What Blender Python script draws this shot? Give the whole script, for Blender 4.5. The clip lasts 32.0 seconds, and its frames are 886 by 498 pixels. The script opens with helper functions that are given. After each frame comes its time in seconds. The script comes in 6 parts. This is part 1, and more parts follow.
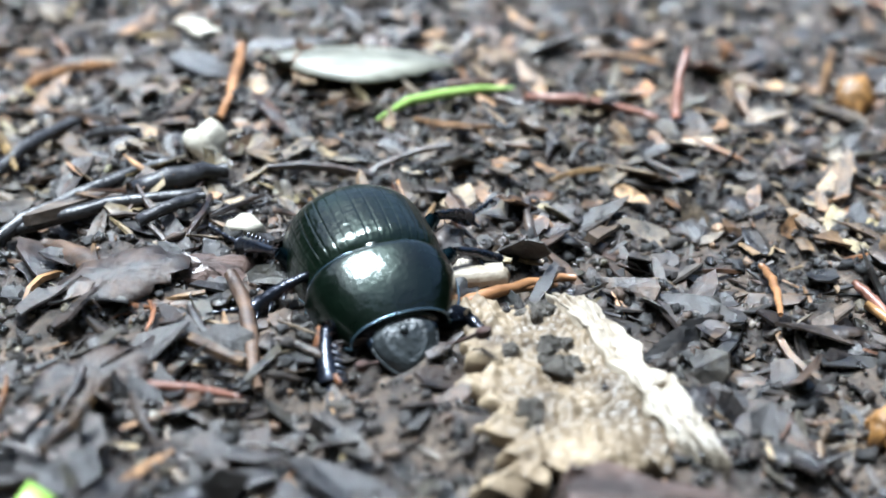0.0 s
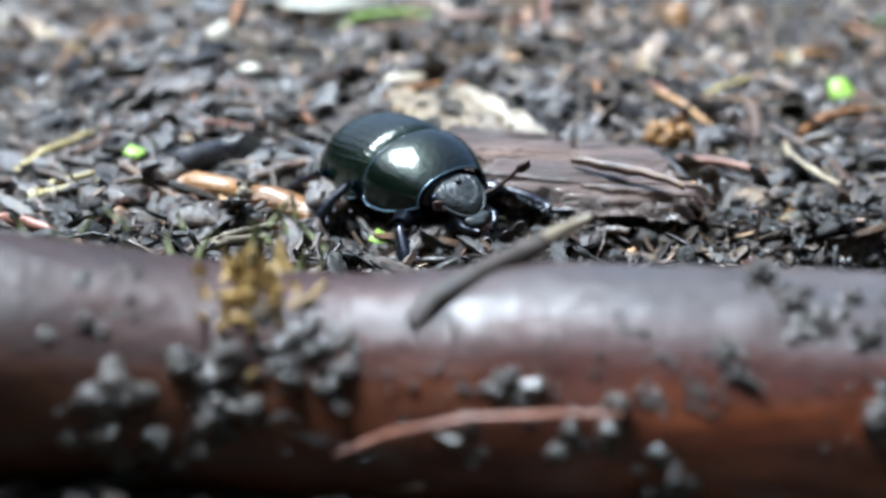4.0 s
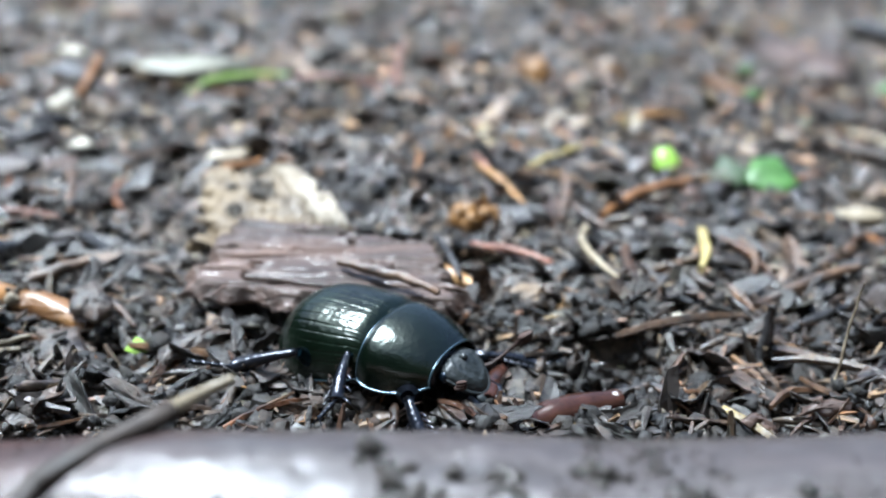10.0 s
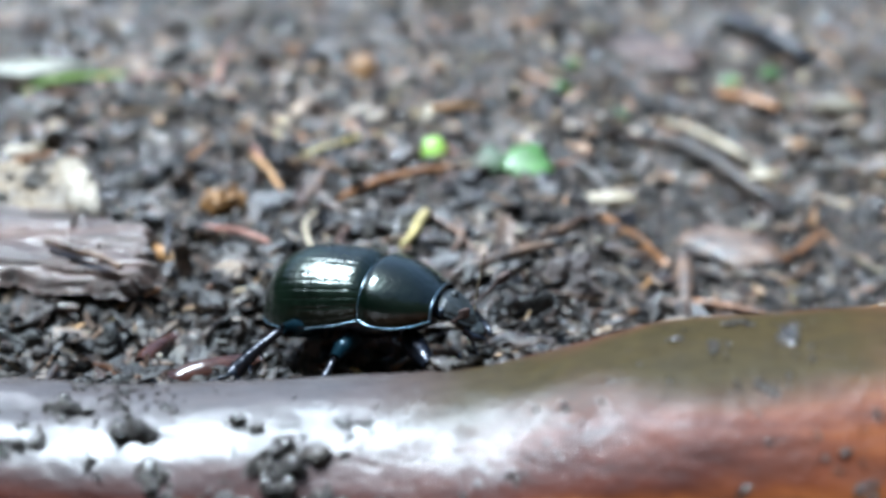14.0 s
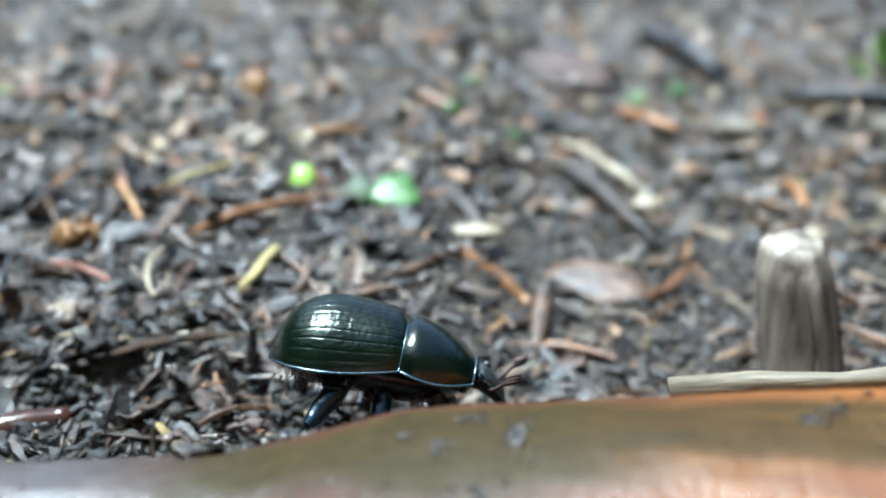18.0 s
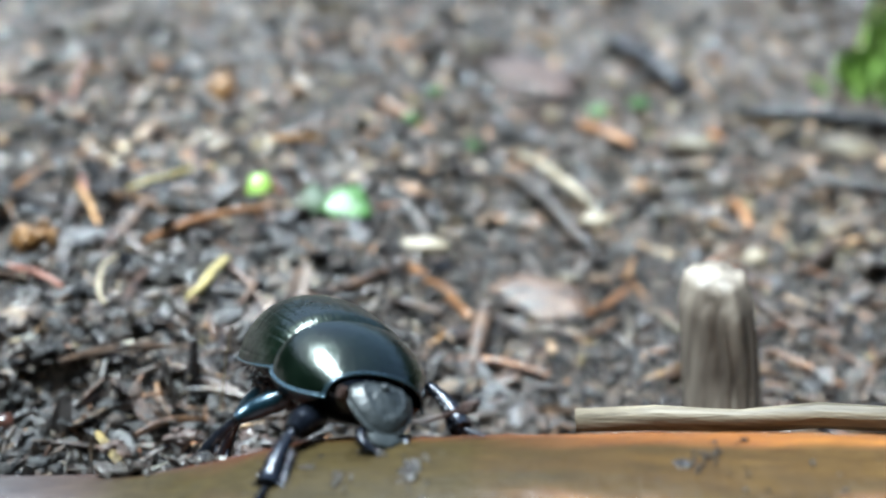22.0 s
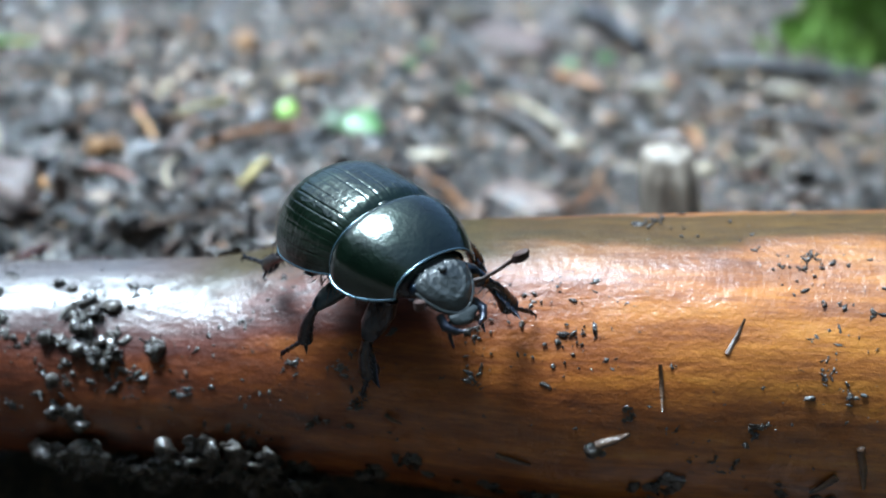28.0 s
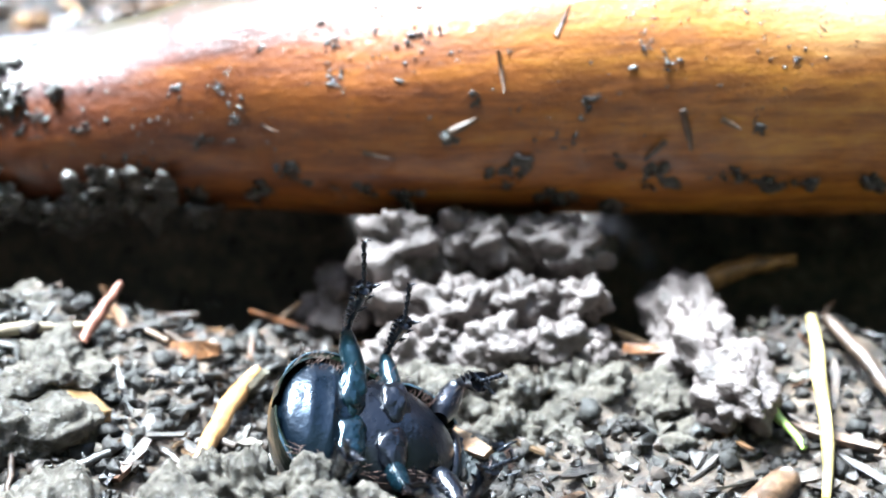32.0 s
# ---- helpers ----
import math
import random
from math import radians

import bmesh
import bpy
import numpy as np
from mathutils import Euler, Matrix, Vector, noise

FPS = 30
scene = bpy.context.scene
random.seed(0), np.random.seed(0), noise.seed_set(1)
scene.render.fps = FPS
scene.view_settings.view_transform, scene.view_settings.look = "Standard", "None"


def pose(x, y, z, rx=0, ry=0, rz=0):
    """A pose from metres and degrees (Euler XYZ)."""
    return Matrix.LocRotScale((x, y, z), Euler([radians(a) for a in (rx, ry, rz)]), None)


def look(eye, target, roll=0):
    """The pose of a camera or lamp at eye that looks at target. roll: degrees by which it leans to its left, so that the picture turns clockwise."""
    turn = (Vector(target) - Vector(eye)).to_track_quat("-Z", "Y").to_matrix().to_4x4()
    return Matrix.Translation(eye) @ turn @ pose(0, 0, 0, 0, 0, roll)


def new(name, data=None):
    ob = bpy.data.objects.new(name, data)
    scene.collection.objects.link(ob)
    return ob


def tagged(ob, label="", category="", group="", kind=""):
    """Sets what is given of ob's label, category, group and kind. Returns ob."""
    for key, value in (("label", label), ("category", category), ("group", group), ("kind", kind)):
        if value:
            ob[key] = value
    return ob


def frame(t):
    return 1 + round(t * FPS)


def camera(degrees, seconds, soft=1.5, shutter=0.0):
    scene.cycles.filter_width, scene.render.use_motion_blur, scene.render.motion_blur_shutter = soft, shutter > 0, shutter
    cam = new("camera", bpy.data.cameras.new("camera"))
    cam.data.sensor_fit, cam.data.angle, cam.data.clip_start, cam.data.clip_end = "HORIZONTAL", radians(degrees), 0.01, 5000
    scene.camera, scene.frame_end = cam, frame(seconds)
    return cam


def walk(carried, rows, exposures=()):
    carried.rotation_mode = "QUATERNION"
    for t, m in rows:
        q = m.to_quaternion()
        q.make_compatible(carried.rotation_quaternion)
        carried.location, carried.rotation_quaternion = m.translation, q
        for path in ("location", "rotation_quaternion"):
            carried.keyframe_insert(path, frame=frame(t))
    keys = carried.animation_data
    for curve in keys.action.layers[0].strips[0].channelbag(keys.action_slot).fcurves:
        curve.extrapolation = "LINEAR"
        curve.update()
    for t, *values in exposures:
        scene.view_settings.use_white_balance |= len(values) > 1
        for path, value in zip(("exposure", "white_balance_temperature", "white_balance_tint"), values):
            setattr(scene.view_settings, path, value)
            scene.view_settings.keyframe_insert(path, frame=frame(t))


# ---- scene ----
# The forest floor, a fallen branch and a dung beetle, a hand's width from the lens.
# Places below are written in millimetres and turned into metres by MM.
MM = 0.001

# ---------------------------------------------------------------- camera
cam = camera(36.5, 32.0, soft=1.8)
cam.data.dof.use_dof = True
cam.data.dof.focus_distance = 0.089
cam.data.dof.aperture_fstop = 27.0
EYES = [
    (0.0, 0.00, 0.00, 46.61, 59.66, -3.94, 2.30),
    (0.5, 0.86, -4.59, 46.99, 60.18, -3.50, 2.36),
    (1.0, 0.94, -11.47, 47.23, 60.81, -3.46, 2.50),
    (1.5, 0.75, -20.16, 47.38, 61.73, -2.90, 2.29),
    (2.0, 1.48, -28.35, 47.73, 62.46, -2.78, 2.22),
    (2.5, 2.52, -35.75, 45.40, 64.52, -2.91, 1.97),
    (3.0, 1.32, -41.25, 43.30, 65.49, -3.42, 1.45),
    (3.5, 0.20, -48.13, 39.42, 66.60, -3.20, 0.77),
    (4.0, 6.25, -56.21, 38.56, 67.00, -2.22, 0.54),
    (4.5, 9.31, -62.09, 38.89, 67.65, -1.68, 0.29),
    (6.5, 15.36, -61.18, 45.31, 67.63, -1.45, -0.05),
    (7.0, 15.32, -58.72, 44.63, 67.73, -1.18, 0.01),
    (7.5, 15.13, -57.52, 43.59, 67.59, -1.28, 0.09),
    (8.0, 16.44, -54.89, 46.91, 66.65, -1.74, 0.37),
    (8.5, 18.61, -51.59, 50.06, 66.11, -1.93, 0.54),
    (9.0, 23.29, -52.96, 48.78, 66.22, -1.28, 0.50),
    (9.5, 24.29, -51.97, 48.29, 66.20, -1.14, 0.58),
    (10.0, 25.33, -52.99, 47.92, 66.29, -1.33, 0.86),
    (10.5, 29.66, -53.83, 46.76, 66.24, -0.98, 1.18),
    (11.0, 30.79, -52.17, 46.73, 66.18, -0.97, 1.07),
    (11.5, 32.16, -52.14, 46.53, 66.32, -1.01, 1.12),
    (12.0, 35.62, -54.30, 46.40, 66.39, -0.60, 1.43),
    (12.5, 40.99, -56.59, 48.15, 66.32, -0.32, 1.98),
    (13.0, 46.86, -58.25, 48.47, 66.40, -0.05, 2.31),
    (13.5, 50.60, -59.18, 48.54, 66.60, 0.17, 2.77),
    (14.0, 57.54, -60.72, 49.42, 66.57, 0.45, 3.55),
    (14.5, 58.38, -60.38, 49.30, 66.50, -0.10, 3.26),
    (16.5, 63.74, -57.33, 50.44, 66.13, -0.05, 3.85),
    (17.0, 65.38, -57.13, 50.29, 66.20, 0.12, 3.78),
    (17.5, 68.13, -56.63, 51.55, 66.15, 0.04, 3.86),
    (18.0, 71.32, -55.44, 54.09, 65.47, -0.15, 3.77),
    (18.5, 74.08, -53.83, 56.67, 64.66, -0.67, 3.60),
    (19.0, 73.69, -53.79, 56.38, 64.47, -0.81, 3.34),
    (19.5, 74.36, -54.73, 57.59, 64.36, -0.95, 3.42),
    (20.0, 76.41, -55.69, 58.53, 64.58, -0.92, 3.58),
    (20.5, 76.34, -55.49, 59.06, 64.73, -1.00, 3.53),
    (21.0, 75.99, -55.00, 59.45, 64.77, -1.32, 3.43),
    (21.5, 76.07, -56.16, 59.47, 64.80, -1.67, 3.76),
    (22.0, 76.09, -57.75, 59.32, 64.60, -1.88, 4.21),
    (22.5, 76.44, -59.94, 58.17, 64.46, -2.30, 4.82),
    (23.0, 75.60, -62.29, 57.29, 64.35, -2.80, 5.49),
    (23.5, 74.49, -64.53, 57.10, 64.09, -3.00, 5.70),
    (24.0, 73.87, -65.34, 57.48, 63.69, -3.29, 6.00),
    (24.5, 73.52, -65.26, 56.60, 63.51, -3.41, 6.04),
    (26.5, 71.10, -87.88, 59.48, 65.40, -3.79, 3.09),
    (27.0, 69.53, -86.67, 58.69, 65.50, -3.01, 2.73),
    (27.5, 71.65, -86.42, 58.07, 65.65, -2.30, 2.55),
    (28.0, 74.65, -89.77, 57.57, 65.80, -1.69, 2.79),
    (28.5, 77.04, -92.54, 55.82, 66.09, -1.05, 2.58),
    (29.0, 79.71, -93.89, 56.07, 66.31, -0.59, 2.21),
    (29.5, 79.84, -94.70, 56.00, 66.54, -0.52, 1.98),
    (30.0, 80.44, -94.77, 54.12, 66.58, -0.27, 1.87),
    (30.5, 80.14, -99.90, 49.30, 67.11, 0.64, 1.57),
    (31.0, 80.85, -103.36, 47.24, 67.21, 1.29, 1.32),
    (31.5, 81.84, -104.66, 43.97, 66.98, 2.16, 0.73),
    (32.0, 85.14, -109.50, 39.58, 66.93, 2.68, 0.67),
]
BRIGHT = [(t, stops, kelvin - 260, tint) for t, stops, kelvin, tint in (
    (0.0, 1.42, 5750, 6), (4.5, 1.42, 5750, 6), (10.0, 1.35, 5800, 6), (14.5, 1.3, 5550, 3), (17.0, 1.37, 5400, -2), (18.5, 1.43, 5750, 0), (22.0, 1.46, 5800, 1), (24.0, 1.48, 5400, 1),
    (28.0, 1.48, 5400, 0), (30.0, 1.68, 5450, 0), (31.0, 1.72, 5700, 2), (31.5, 2.2, 5900, 4), (32.0, 3.0, 5850, 4))]
walk(cam, [(t, pose(x * MM, y * MM, z * MM, rx, ry, rz)) for t, x, y, z, rx, ry, rz in EYES], BRIGHT)

# ---------------------------------------------------------------- light
world = bpy.data.worlds.new("world")
scene.world = world
world.use_nodes = True
sky = world.node_tree.nodes.new("ShaderNodeTexSky")
sky.sky_type = "NISHITA"
sky.sun_disc = False
sky.sun_elevation = radians(68)
sky.sun_rotation = radians(300)
sky.dust_density = 4.0
back = world.node_tree.nodes["Background"]
back.inputs["Strength"].default_value = 0.07
world.node_tree.links.new(sky.outputs["Color"], back.inputs["Color"])
lamp = bpy.data.lights.new("sun", "SUN")
lamp.energy = 5.0
lamp.angle = radians(26)
lamp.color = (0.985, 0.995, 0.965)
sun = new("sun", lamp)
sun.matrix_world = look((-0.31, 0.2, 1.0), (0, 0, 0))

# ---------------------------------------------------------------- shapes in numbers


def smooth(a):
    a = np.clip(a, 0.0, 1.0)
    return a * a * (3 - 2 * a)


def lattice(ix, iy, seed):
    h = (ix.astype(np.int64) * 374761393 + iy.astype(np.int64) * 668265263 + seed * 974711) & 0x7FFFFFFF
    h = ((h ^ (h >> 13)) * 1274126177) & 0x7FFFFFFF
    return ((h ^ (h >> 16)) & 0xFFFF) / 65535.0


def value_noise(x, y, seed=0):
    ix, iy = np.floor(x), np.floor(y)
    fx, fy = smooth(x - ix), smooth(y - iy)
    a, b = lattice(ix, iy, seed), lattice(ix + 1, iy, seed)
    c, d = lattice(ix, iy + 1, seed), lattice(ix + 1, iy + 1, seed)
    return (a + (b - a) * fx) * (1 - fy) + (c + (d - c) * fx) * fy - 0.5


def base_height(x, y):
    """The lie of the land in millimetres: level beyond the branch, falling away to the right, a bank and a hollow on the near side."""
    far = -7 * smooth((x - 58) / 18) - 4 * smooth((-20 - x) / 15)
    near = 3 - 12 * smooth((x - 5) / 45) - 2 * smooth((x - 55) / 22) - 2 * smooth((x - 94) / 6)
    hollow = -10 * np.exp(-(((x - 84) / 11) ** 2) - (((y - 8) / 13) ** 2))
    hollow = hollow - 3 * np.exp(-(((x - 108) / 11) ** 4) - (((y - 2) / 4) ** 2))
    # Bank behind the branch, raised to keep light out of the gap below it.
    hollow = hollow + 17 * smooth((x - 95) / 5) * smooth((140 - x) / 20) * np.exp(-(((y - 17) / 6.5) ** 4))
    ridge = 7 * smooth((100 - x) / 6) * smooth((x - 38) / 20) * np.exp(-(((y - 5) / 4.5) ** 2)) * (1 - np.exp(-(((x - 84) / 9) ** 4)))
    k = smooth((y + 3) / 16)
    gap = -13 * smooth((x - 30) / 15) * np.exp(-(((y + 3) / 5.0) ** 4)) * (1 - 0.7 * np.exp(-(((x - 85) / 9) ** 4)))
    mound = 5.5 * np.exp(-(((x - 50) / 9) ** 2) - (((y + 17) / 7) ** 2)) + 3.5 * np.exp(-(((x - 108) / 13) ** 2) - (((y + 15) / 7) ** 2))
    return far * k + near * (1 - k) + hollow + gap + ridge + mound


def ground_height(x, y):
    x, y = np.asarray(x, float), np.asarray(y, float)
    near = np.exp(-((np.hypot(x - 40, y - 60) / 260.0) ** 2))
    h = 1.5 * value_noise(x / 11, y / 11, 3) + 1.9 * value_noise(x / 4.6, y / 4.6, 5)
    h += 1.3 * value_noise(x / 2.2, y / 2.2, 7) + 0.6 * np.abs(value_noise(x / 1.3, y / 1.3, 9))
    front = smooth((y - 16) / 4) * smooth((47 - y) / 5) * smooth((60 - x) / 15)
    h -= 2.6 * front * smooth((value_noise(x / 2.9, y / 2.9, 71) - 0.12) / 0.22)
    return base_height(x, y) + h * (0.3 + 0.7 * near) - 0.5


BRANCH_X = [-60, -20, -13, -8, -1, 3, 10, 25, 33, 42, 48, 53, 58, 60.5, 63, 67, 77, 85, 100, 150]
BRANCH_TOP = [12.6, 13.2, 12.9, 12.2, 11.4, 11.4, 12.4, 12.5, 12.3, 12.5, 12.8, 13.2, 14.1, 15.0, 16.0, 16.9, 17.5, 18.2, 19.2, 21.5]
BRANCH_R = [6, 6.5, 6.6, 6.2, 5.9, 5.8, 6.3, 7, 7.3, 7.7, 7.9, 8.2, 8.6, 9.0, 9.5, 10.0, 11.0, 11.4, 12.1, 14.0]


def branch_axis(x):
    """Centre y, centre z and radius of the fallen branch at x, in millimetres."""
    around = x + np.linspace(-3, 3, 9)
    r = float(np.mean(np.interp(around, BRANCH_X, BRANCH_R)))
    return 2.5, float(np.mean(np.interp(around, BRANCH_X, BRANCH_TOP))) - 0.96 * r, r


def on_branch(x, angle, lift=0.0):
    """A point of the branch's skin: angle in degrees from straight up, positive towards the near side; and the normal there."""
    y, z, r = branch_axis(x)
    a = radians(angle)
    n = Vector((0, -math.sin(a), math.cos(a)))
    return Vector((x, y, z)) + n * (r + lift), n


# ---------------------------------------------------------------- materials


def material(name):
    m = bpy.data.materials.new(name)
    m.use_nodes = True
    return m, m.node_tree, m.node_tree.nodes["Principled BSDF"]


def node(tree, kind, **values):
    n = tree.nodes.new(kind)
    for key, value in values.items():
        n.inputs[key.replace("_", " ")].default_value = value
    return n


def ramp(tree, source, stops, easing="LINEAR"):
    r = tree.nodes.new("ShaderNodeValToRGB")
    r.color_ramp.interpolation = easing
    while len(r.color_ramp.elements) < len(stops):
        r.color_ramp.elements.new(0.5)
    for e, (p, c) in zip(r.color_ramp.elements, stops):
        e.position, e.color = p, (*c, 1)
    tree.links.new(source, r.inputs[0])
    return r.outputs[0]


def mix(tree, a, b, factor, how="MIX"):
    n = tree.nodes.new("ShaderNodeMix")
    n.data_type, n.blend_type = "RGBA", how
    for socket, v in ((n.inputs[6], a), (n.inputs[7], b), (n.inputs[0], factor)):
        if isinstance(v, (int, float)):
            socket.default_value = v
        elif isinstance(v, tuple):
            socket.default_value = (*v, 1)
        else:
            tree.links.new(v, socket)
    return n.outputs[2]


def coords(tree, scale=(1, 1, 1), kind="Object"):
    c = tree.nodes.new("ShaderNodeTexCoord")
    m = tree.nodes.new("ShaderNodeMapping")
    m.inputs["Scale"].default_value = scale
    tree.links.new(c.outputs[kind], m.inputs[0])
    return m.outputs[0]


def noise_of(tree, vector, scale, detail=5.0, rough=0.6):
    n = node(tree, "ShaderNodeTexNoise", Scale=scale, Detail=detail, Roughness=rough)
    tree.links.new(vector, n.inputs["Vector"])
    return n.outputs[0]


def bump(tree, shader, height, strength, distance):
    b = node(tree, "ShaderNodeBump", Strength=strength, Distance=distance)
    tree.links.new(height, b.inputs["Height"])
    tree.links.new(b.outputs[0], shader.inputs["Normal"])
    return b


def litter_material(name, stops, rough=(0.3, 0.6), grain=2200.0, relief=0.7, random_kind="island", stretch=(1, 1, 1), film=1.0):
    """Wet plant remains: a colour of its own for each piece, fibres, dark stains and a patchy film of water."""
    m, t, p = material(name)
    if random_kind == "island":
        g = t.nodes.new("ShaderNodeNewGeometry").outputs["Random Per Island"]
    else:
        g = t.nodes.new("ShaderNodeObjectInfo").outputs["Random"]
    v = coords(t, stretch)
    n1, n2 = noise_of(t, v, grain * 0.22, 4), noise_of(t, v, grain, 6, 0.7)
    c = ramp(t, g, stops)
    hue = t.nodes.new("ShaderNodeMath")
    hue.operation = "MULTIPLY"
    hue.inputs[1].default_value = 37.7
    t.links.new(g, hue.inputs[0])
    part_of = t.nodes.new("ShaderNodeMath")
    part_of.operation = "FRACT"
    t.links.new(hue.outputs[0], part_of.inputs[0])
    c = mix(t, c, ramp(t, part_of.outputs[0], [(0.0, (0.9, 1.0, 0.72)), (0.25, (1.0, 1.0, 0.95)), (0.5, (0.9, 0.97, 1.12)), (0.75, (1.15, 0.98, 0.78)), (1.0, (1.3, 0.92, 0.66))]), 1.0, "MULTIPLY")
    c = mix(t, c, ramp(t, n1, [(0.36, (0.1, 0.09, 0.08)), (0.66, (1.05, 1.0, 0.94))]), 1.0, "MULTIPLY")
    c = mix(t, c, ramp(t, n2, [(0.3, (0.45, 0.43, 0.41)), (0.7, (1.25, 1.25, 1.25))]), 1.0, "MULTIPLY")
    t.links.new(c, p.inputs["Base Color"])
    r = ramp(t, n1, [(0.35, (rough[0],) * 3), (0.62, (rough[1],) * 3)])
    t.links.new(r, p.inputs["Roughness"])
    p.inputs["Coat Weight"].default_value = 0.65 * film
    p.inputs["Coat Roughness"].default_value = 0.14
    b = bump(t, p, mix(t, n2, n1, 0.55), relief, 0.0005)
    t.links.new(b.outputs[0], p.inputs["Coat Normal"])
    return m


def plain_material(name, dark, light, rough=0.5, grain=1500.0, stretch=(1, 1, 1), relief=0.4, metal=0.0, coat=0.0, stain=0.5, depth=0.0002):
    m, t, p = material(name)
    v = coords(t, stretch)
    n1, n2 = noise_of(t, v, grain, 6, 0.65), noise_of(t, v, grain * 0.2, 3)
    c = ramp(t, n1, [(0.3, dark), (0.7, light)])
    c = mix(t, c, ramp(t, n2, [(0.3, (1 - stain,) * 3), (0.65, (1.1, 1.1, 1.1))]), 1.0, "MULTIPLY")
    t.links.new(c, p.inputs["Base Color"])
    t.links.new(ramp(t, n2, [(0.3, (rough * 0.6,) * 3), (0.7, (min(1, rough * 1.3),) * 3)]), p.inputs["Roughness"])
    p.inputs["Metallic"].default_value = metal
    p.inputs["Coat Weight"].default_value = coat
    p.inputs["Coat Roughness"].default_value = 0.08
    bump(t, p, n1, relief, depth)
    return m


def soil_material():
    m, t, p = material("wet_soil")
    v = coords(t)
    big, mid, fine = noise_of(t, v, 60, 4), noise_of(t, v, 420, 6, 0.65), noise_of(t, v, 1900, 5, 0.7)
    c = ramp(t, mid, [(0.3, (0.006, 0.005, 0.004)), (0.46, (0.028, 0.02, 0.014)), (0.58, (0.085, 0.062, 0.043)), (0.75, (0.2, 0.155, 0.115))])
    c = mix(t, c, ramp(t, big, [(0.35, (0.72, 0.68, 0.63)), (0.65, (1.12, 1.1, 1.08))]), 1.0, "MULTIPLY")
    c = mix(t, c, ramp(t, fine, [(0.3, (0.45, 0.44, 0.43)), (0.7, (1.4, 1.38, 1.36))]), 1.0, "MULTIPLY")
    t.links.new(c, p.inputs["Base Color"])
    t.links.new(ramp(t, mid, [(0.35, (0.25,) * 3), (0.6, (0.5,) * 3)]), p.inputs["Roughness"])
    p.inputs["Coat Weight"].default_value = 0.7
    p.inputs["Coat Roughness"].default_value = 0.12
    b = bump(t, p, mix(t, mid, fine, 0.5), 1.0, 0.0008)
    t.links.new(b.outputs[0], p.inputs["Coat Normal"])
    return m


def branch_material():
    """Barked-off, rain-wet wood: orange-brown with fibres along it, dark and muddy to the left and underneath a film of water."""
    m, t, p = material("wet_branch_wood")
    v = coords(t, (1, 7, 7))
    w = coords(t)
    fibre, fine = noise_of(t, v, 70, 6, 0.7), noise_of(t, v, 420, 5, 0.7)
    blotch, speck = noise_of(t, w, 70, 4), noise_of(t, w, 1300, 4, 0.7)
    c = ramp(t, fibre, [(0.28, (0.08, 0.021, 0.003)), (0.46, (0.26, 0.086, 0.01)), (0.6, (0.41, 0.162, 0.018)), (0.8, (0.53, 0.26, 0.048))])
    c = mix(t, c, ramp(t, fine, [(0.3, (0.7, 0.62, 0.55)), (0.65, (1.08, 1.06, 1.05))]), 1.0, "MULTIPLY")
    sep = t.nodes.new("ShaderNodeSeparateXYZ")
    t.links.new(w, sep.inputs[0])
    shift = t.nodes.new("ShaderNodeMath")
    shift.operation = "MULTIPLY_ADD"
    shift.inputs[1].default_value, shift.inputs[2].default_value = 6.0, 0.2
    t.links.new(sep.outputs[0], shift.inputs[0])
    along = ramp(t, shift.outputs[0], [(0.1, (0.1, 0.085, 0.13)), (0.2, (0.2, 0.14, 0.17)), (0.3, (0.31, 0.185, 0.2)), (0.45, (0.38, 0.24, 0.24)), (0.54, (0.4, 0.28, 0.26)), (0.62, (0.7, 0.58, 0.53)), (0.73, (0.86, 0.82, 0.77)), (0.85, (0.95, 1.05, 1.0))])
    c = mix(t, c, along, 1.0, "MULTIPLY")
    knots = noise_of(t, coords(t, (1, 3, 3)), 160, 5, 0.65)
    g = t.nodes.new("ShaderNodeNewGeometry")
    sep_n = t.nodes.new("ShaderNodeSeparateXYZ")
    t.links.new(g.outputs["Normal"], sep_n.inputs[0])
    edge_n = t.nodes.new("ShaderNodeMath")
    edge_n.operation = "MULTIPLY_ADD"
    edge_n.inputs[1].default_value = 0.5
    t.links.new(knots, edge_n.inputs[0])
    t.links.new(sep_n.outputs[2], edge_n.inputs[2])
    # Upward faces painted darker and redder, to tone the sunlit orange down like shade.
    darkened = ramp(t, edge_n.outputs[0], [(0.68, (0, 0, 0)), (0.86, (1, 1, 1))])
    darkened = mix(t, darkened, ramp(t, sep.outputs[0], [(0.066, (1, 1, 1)), (0.084, (0.15, 0.15, 0.15))]), 1.0, "MULTIPLY")
    c = mix(t, c, mix(t, c, (0.42, 0.24, 0.26), 1.0, "MULTIPLY"), darkened)
    algae = mix(t, ramp(t, sep_n.outputs[2], [(0.84, (0, 0, 0)), (0.95, (1, 1, 1))]), ramp(t, sep.outputs[0], [(0.046, (0, 0, 0)), (0.055, (0.97, 0.97, 0.97)), (0.074, (0.97, 0.97, 0.97)), (0.088, (0.25, 0.25, 0.25))]), 1.0, "MULTIPLY")
    rim = mix(t, ramp(t, sep_n.outputs[2], [(0.945, (0, 0, 0)), (0.98, (0.9, 0.9, 0.9))]), ramp(t, sep.outputs[0], [(0.05, (0, 0, 0)), (0.06, (1, 1, 1))]), 1.0, "MULTIPLY")
    algae = mix(t, algae, rim, 1.0, "LIGHTEN")
    c = mix(t, c, ramp(t, fine, [(0.3, (0.015, 0.011, 0.003)), (0.7, (0.045, 0.033, 0.009))]), algae)
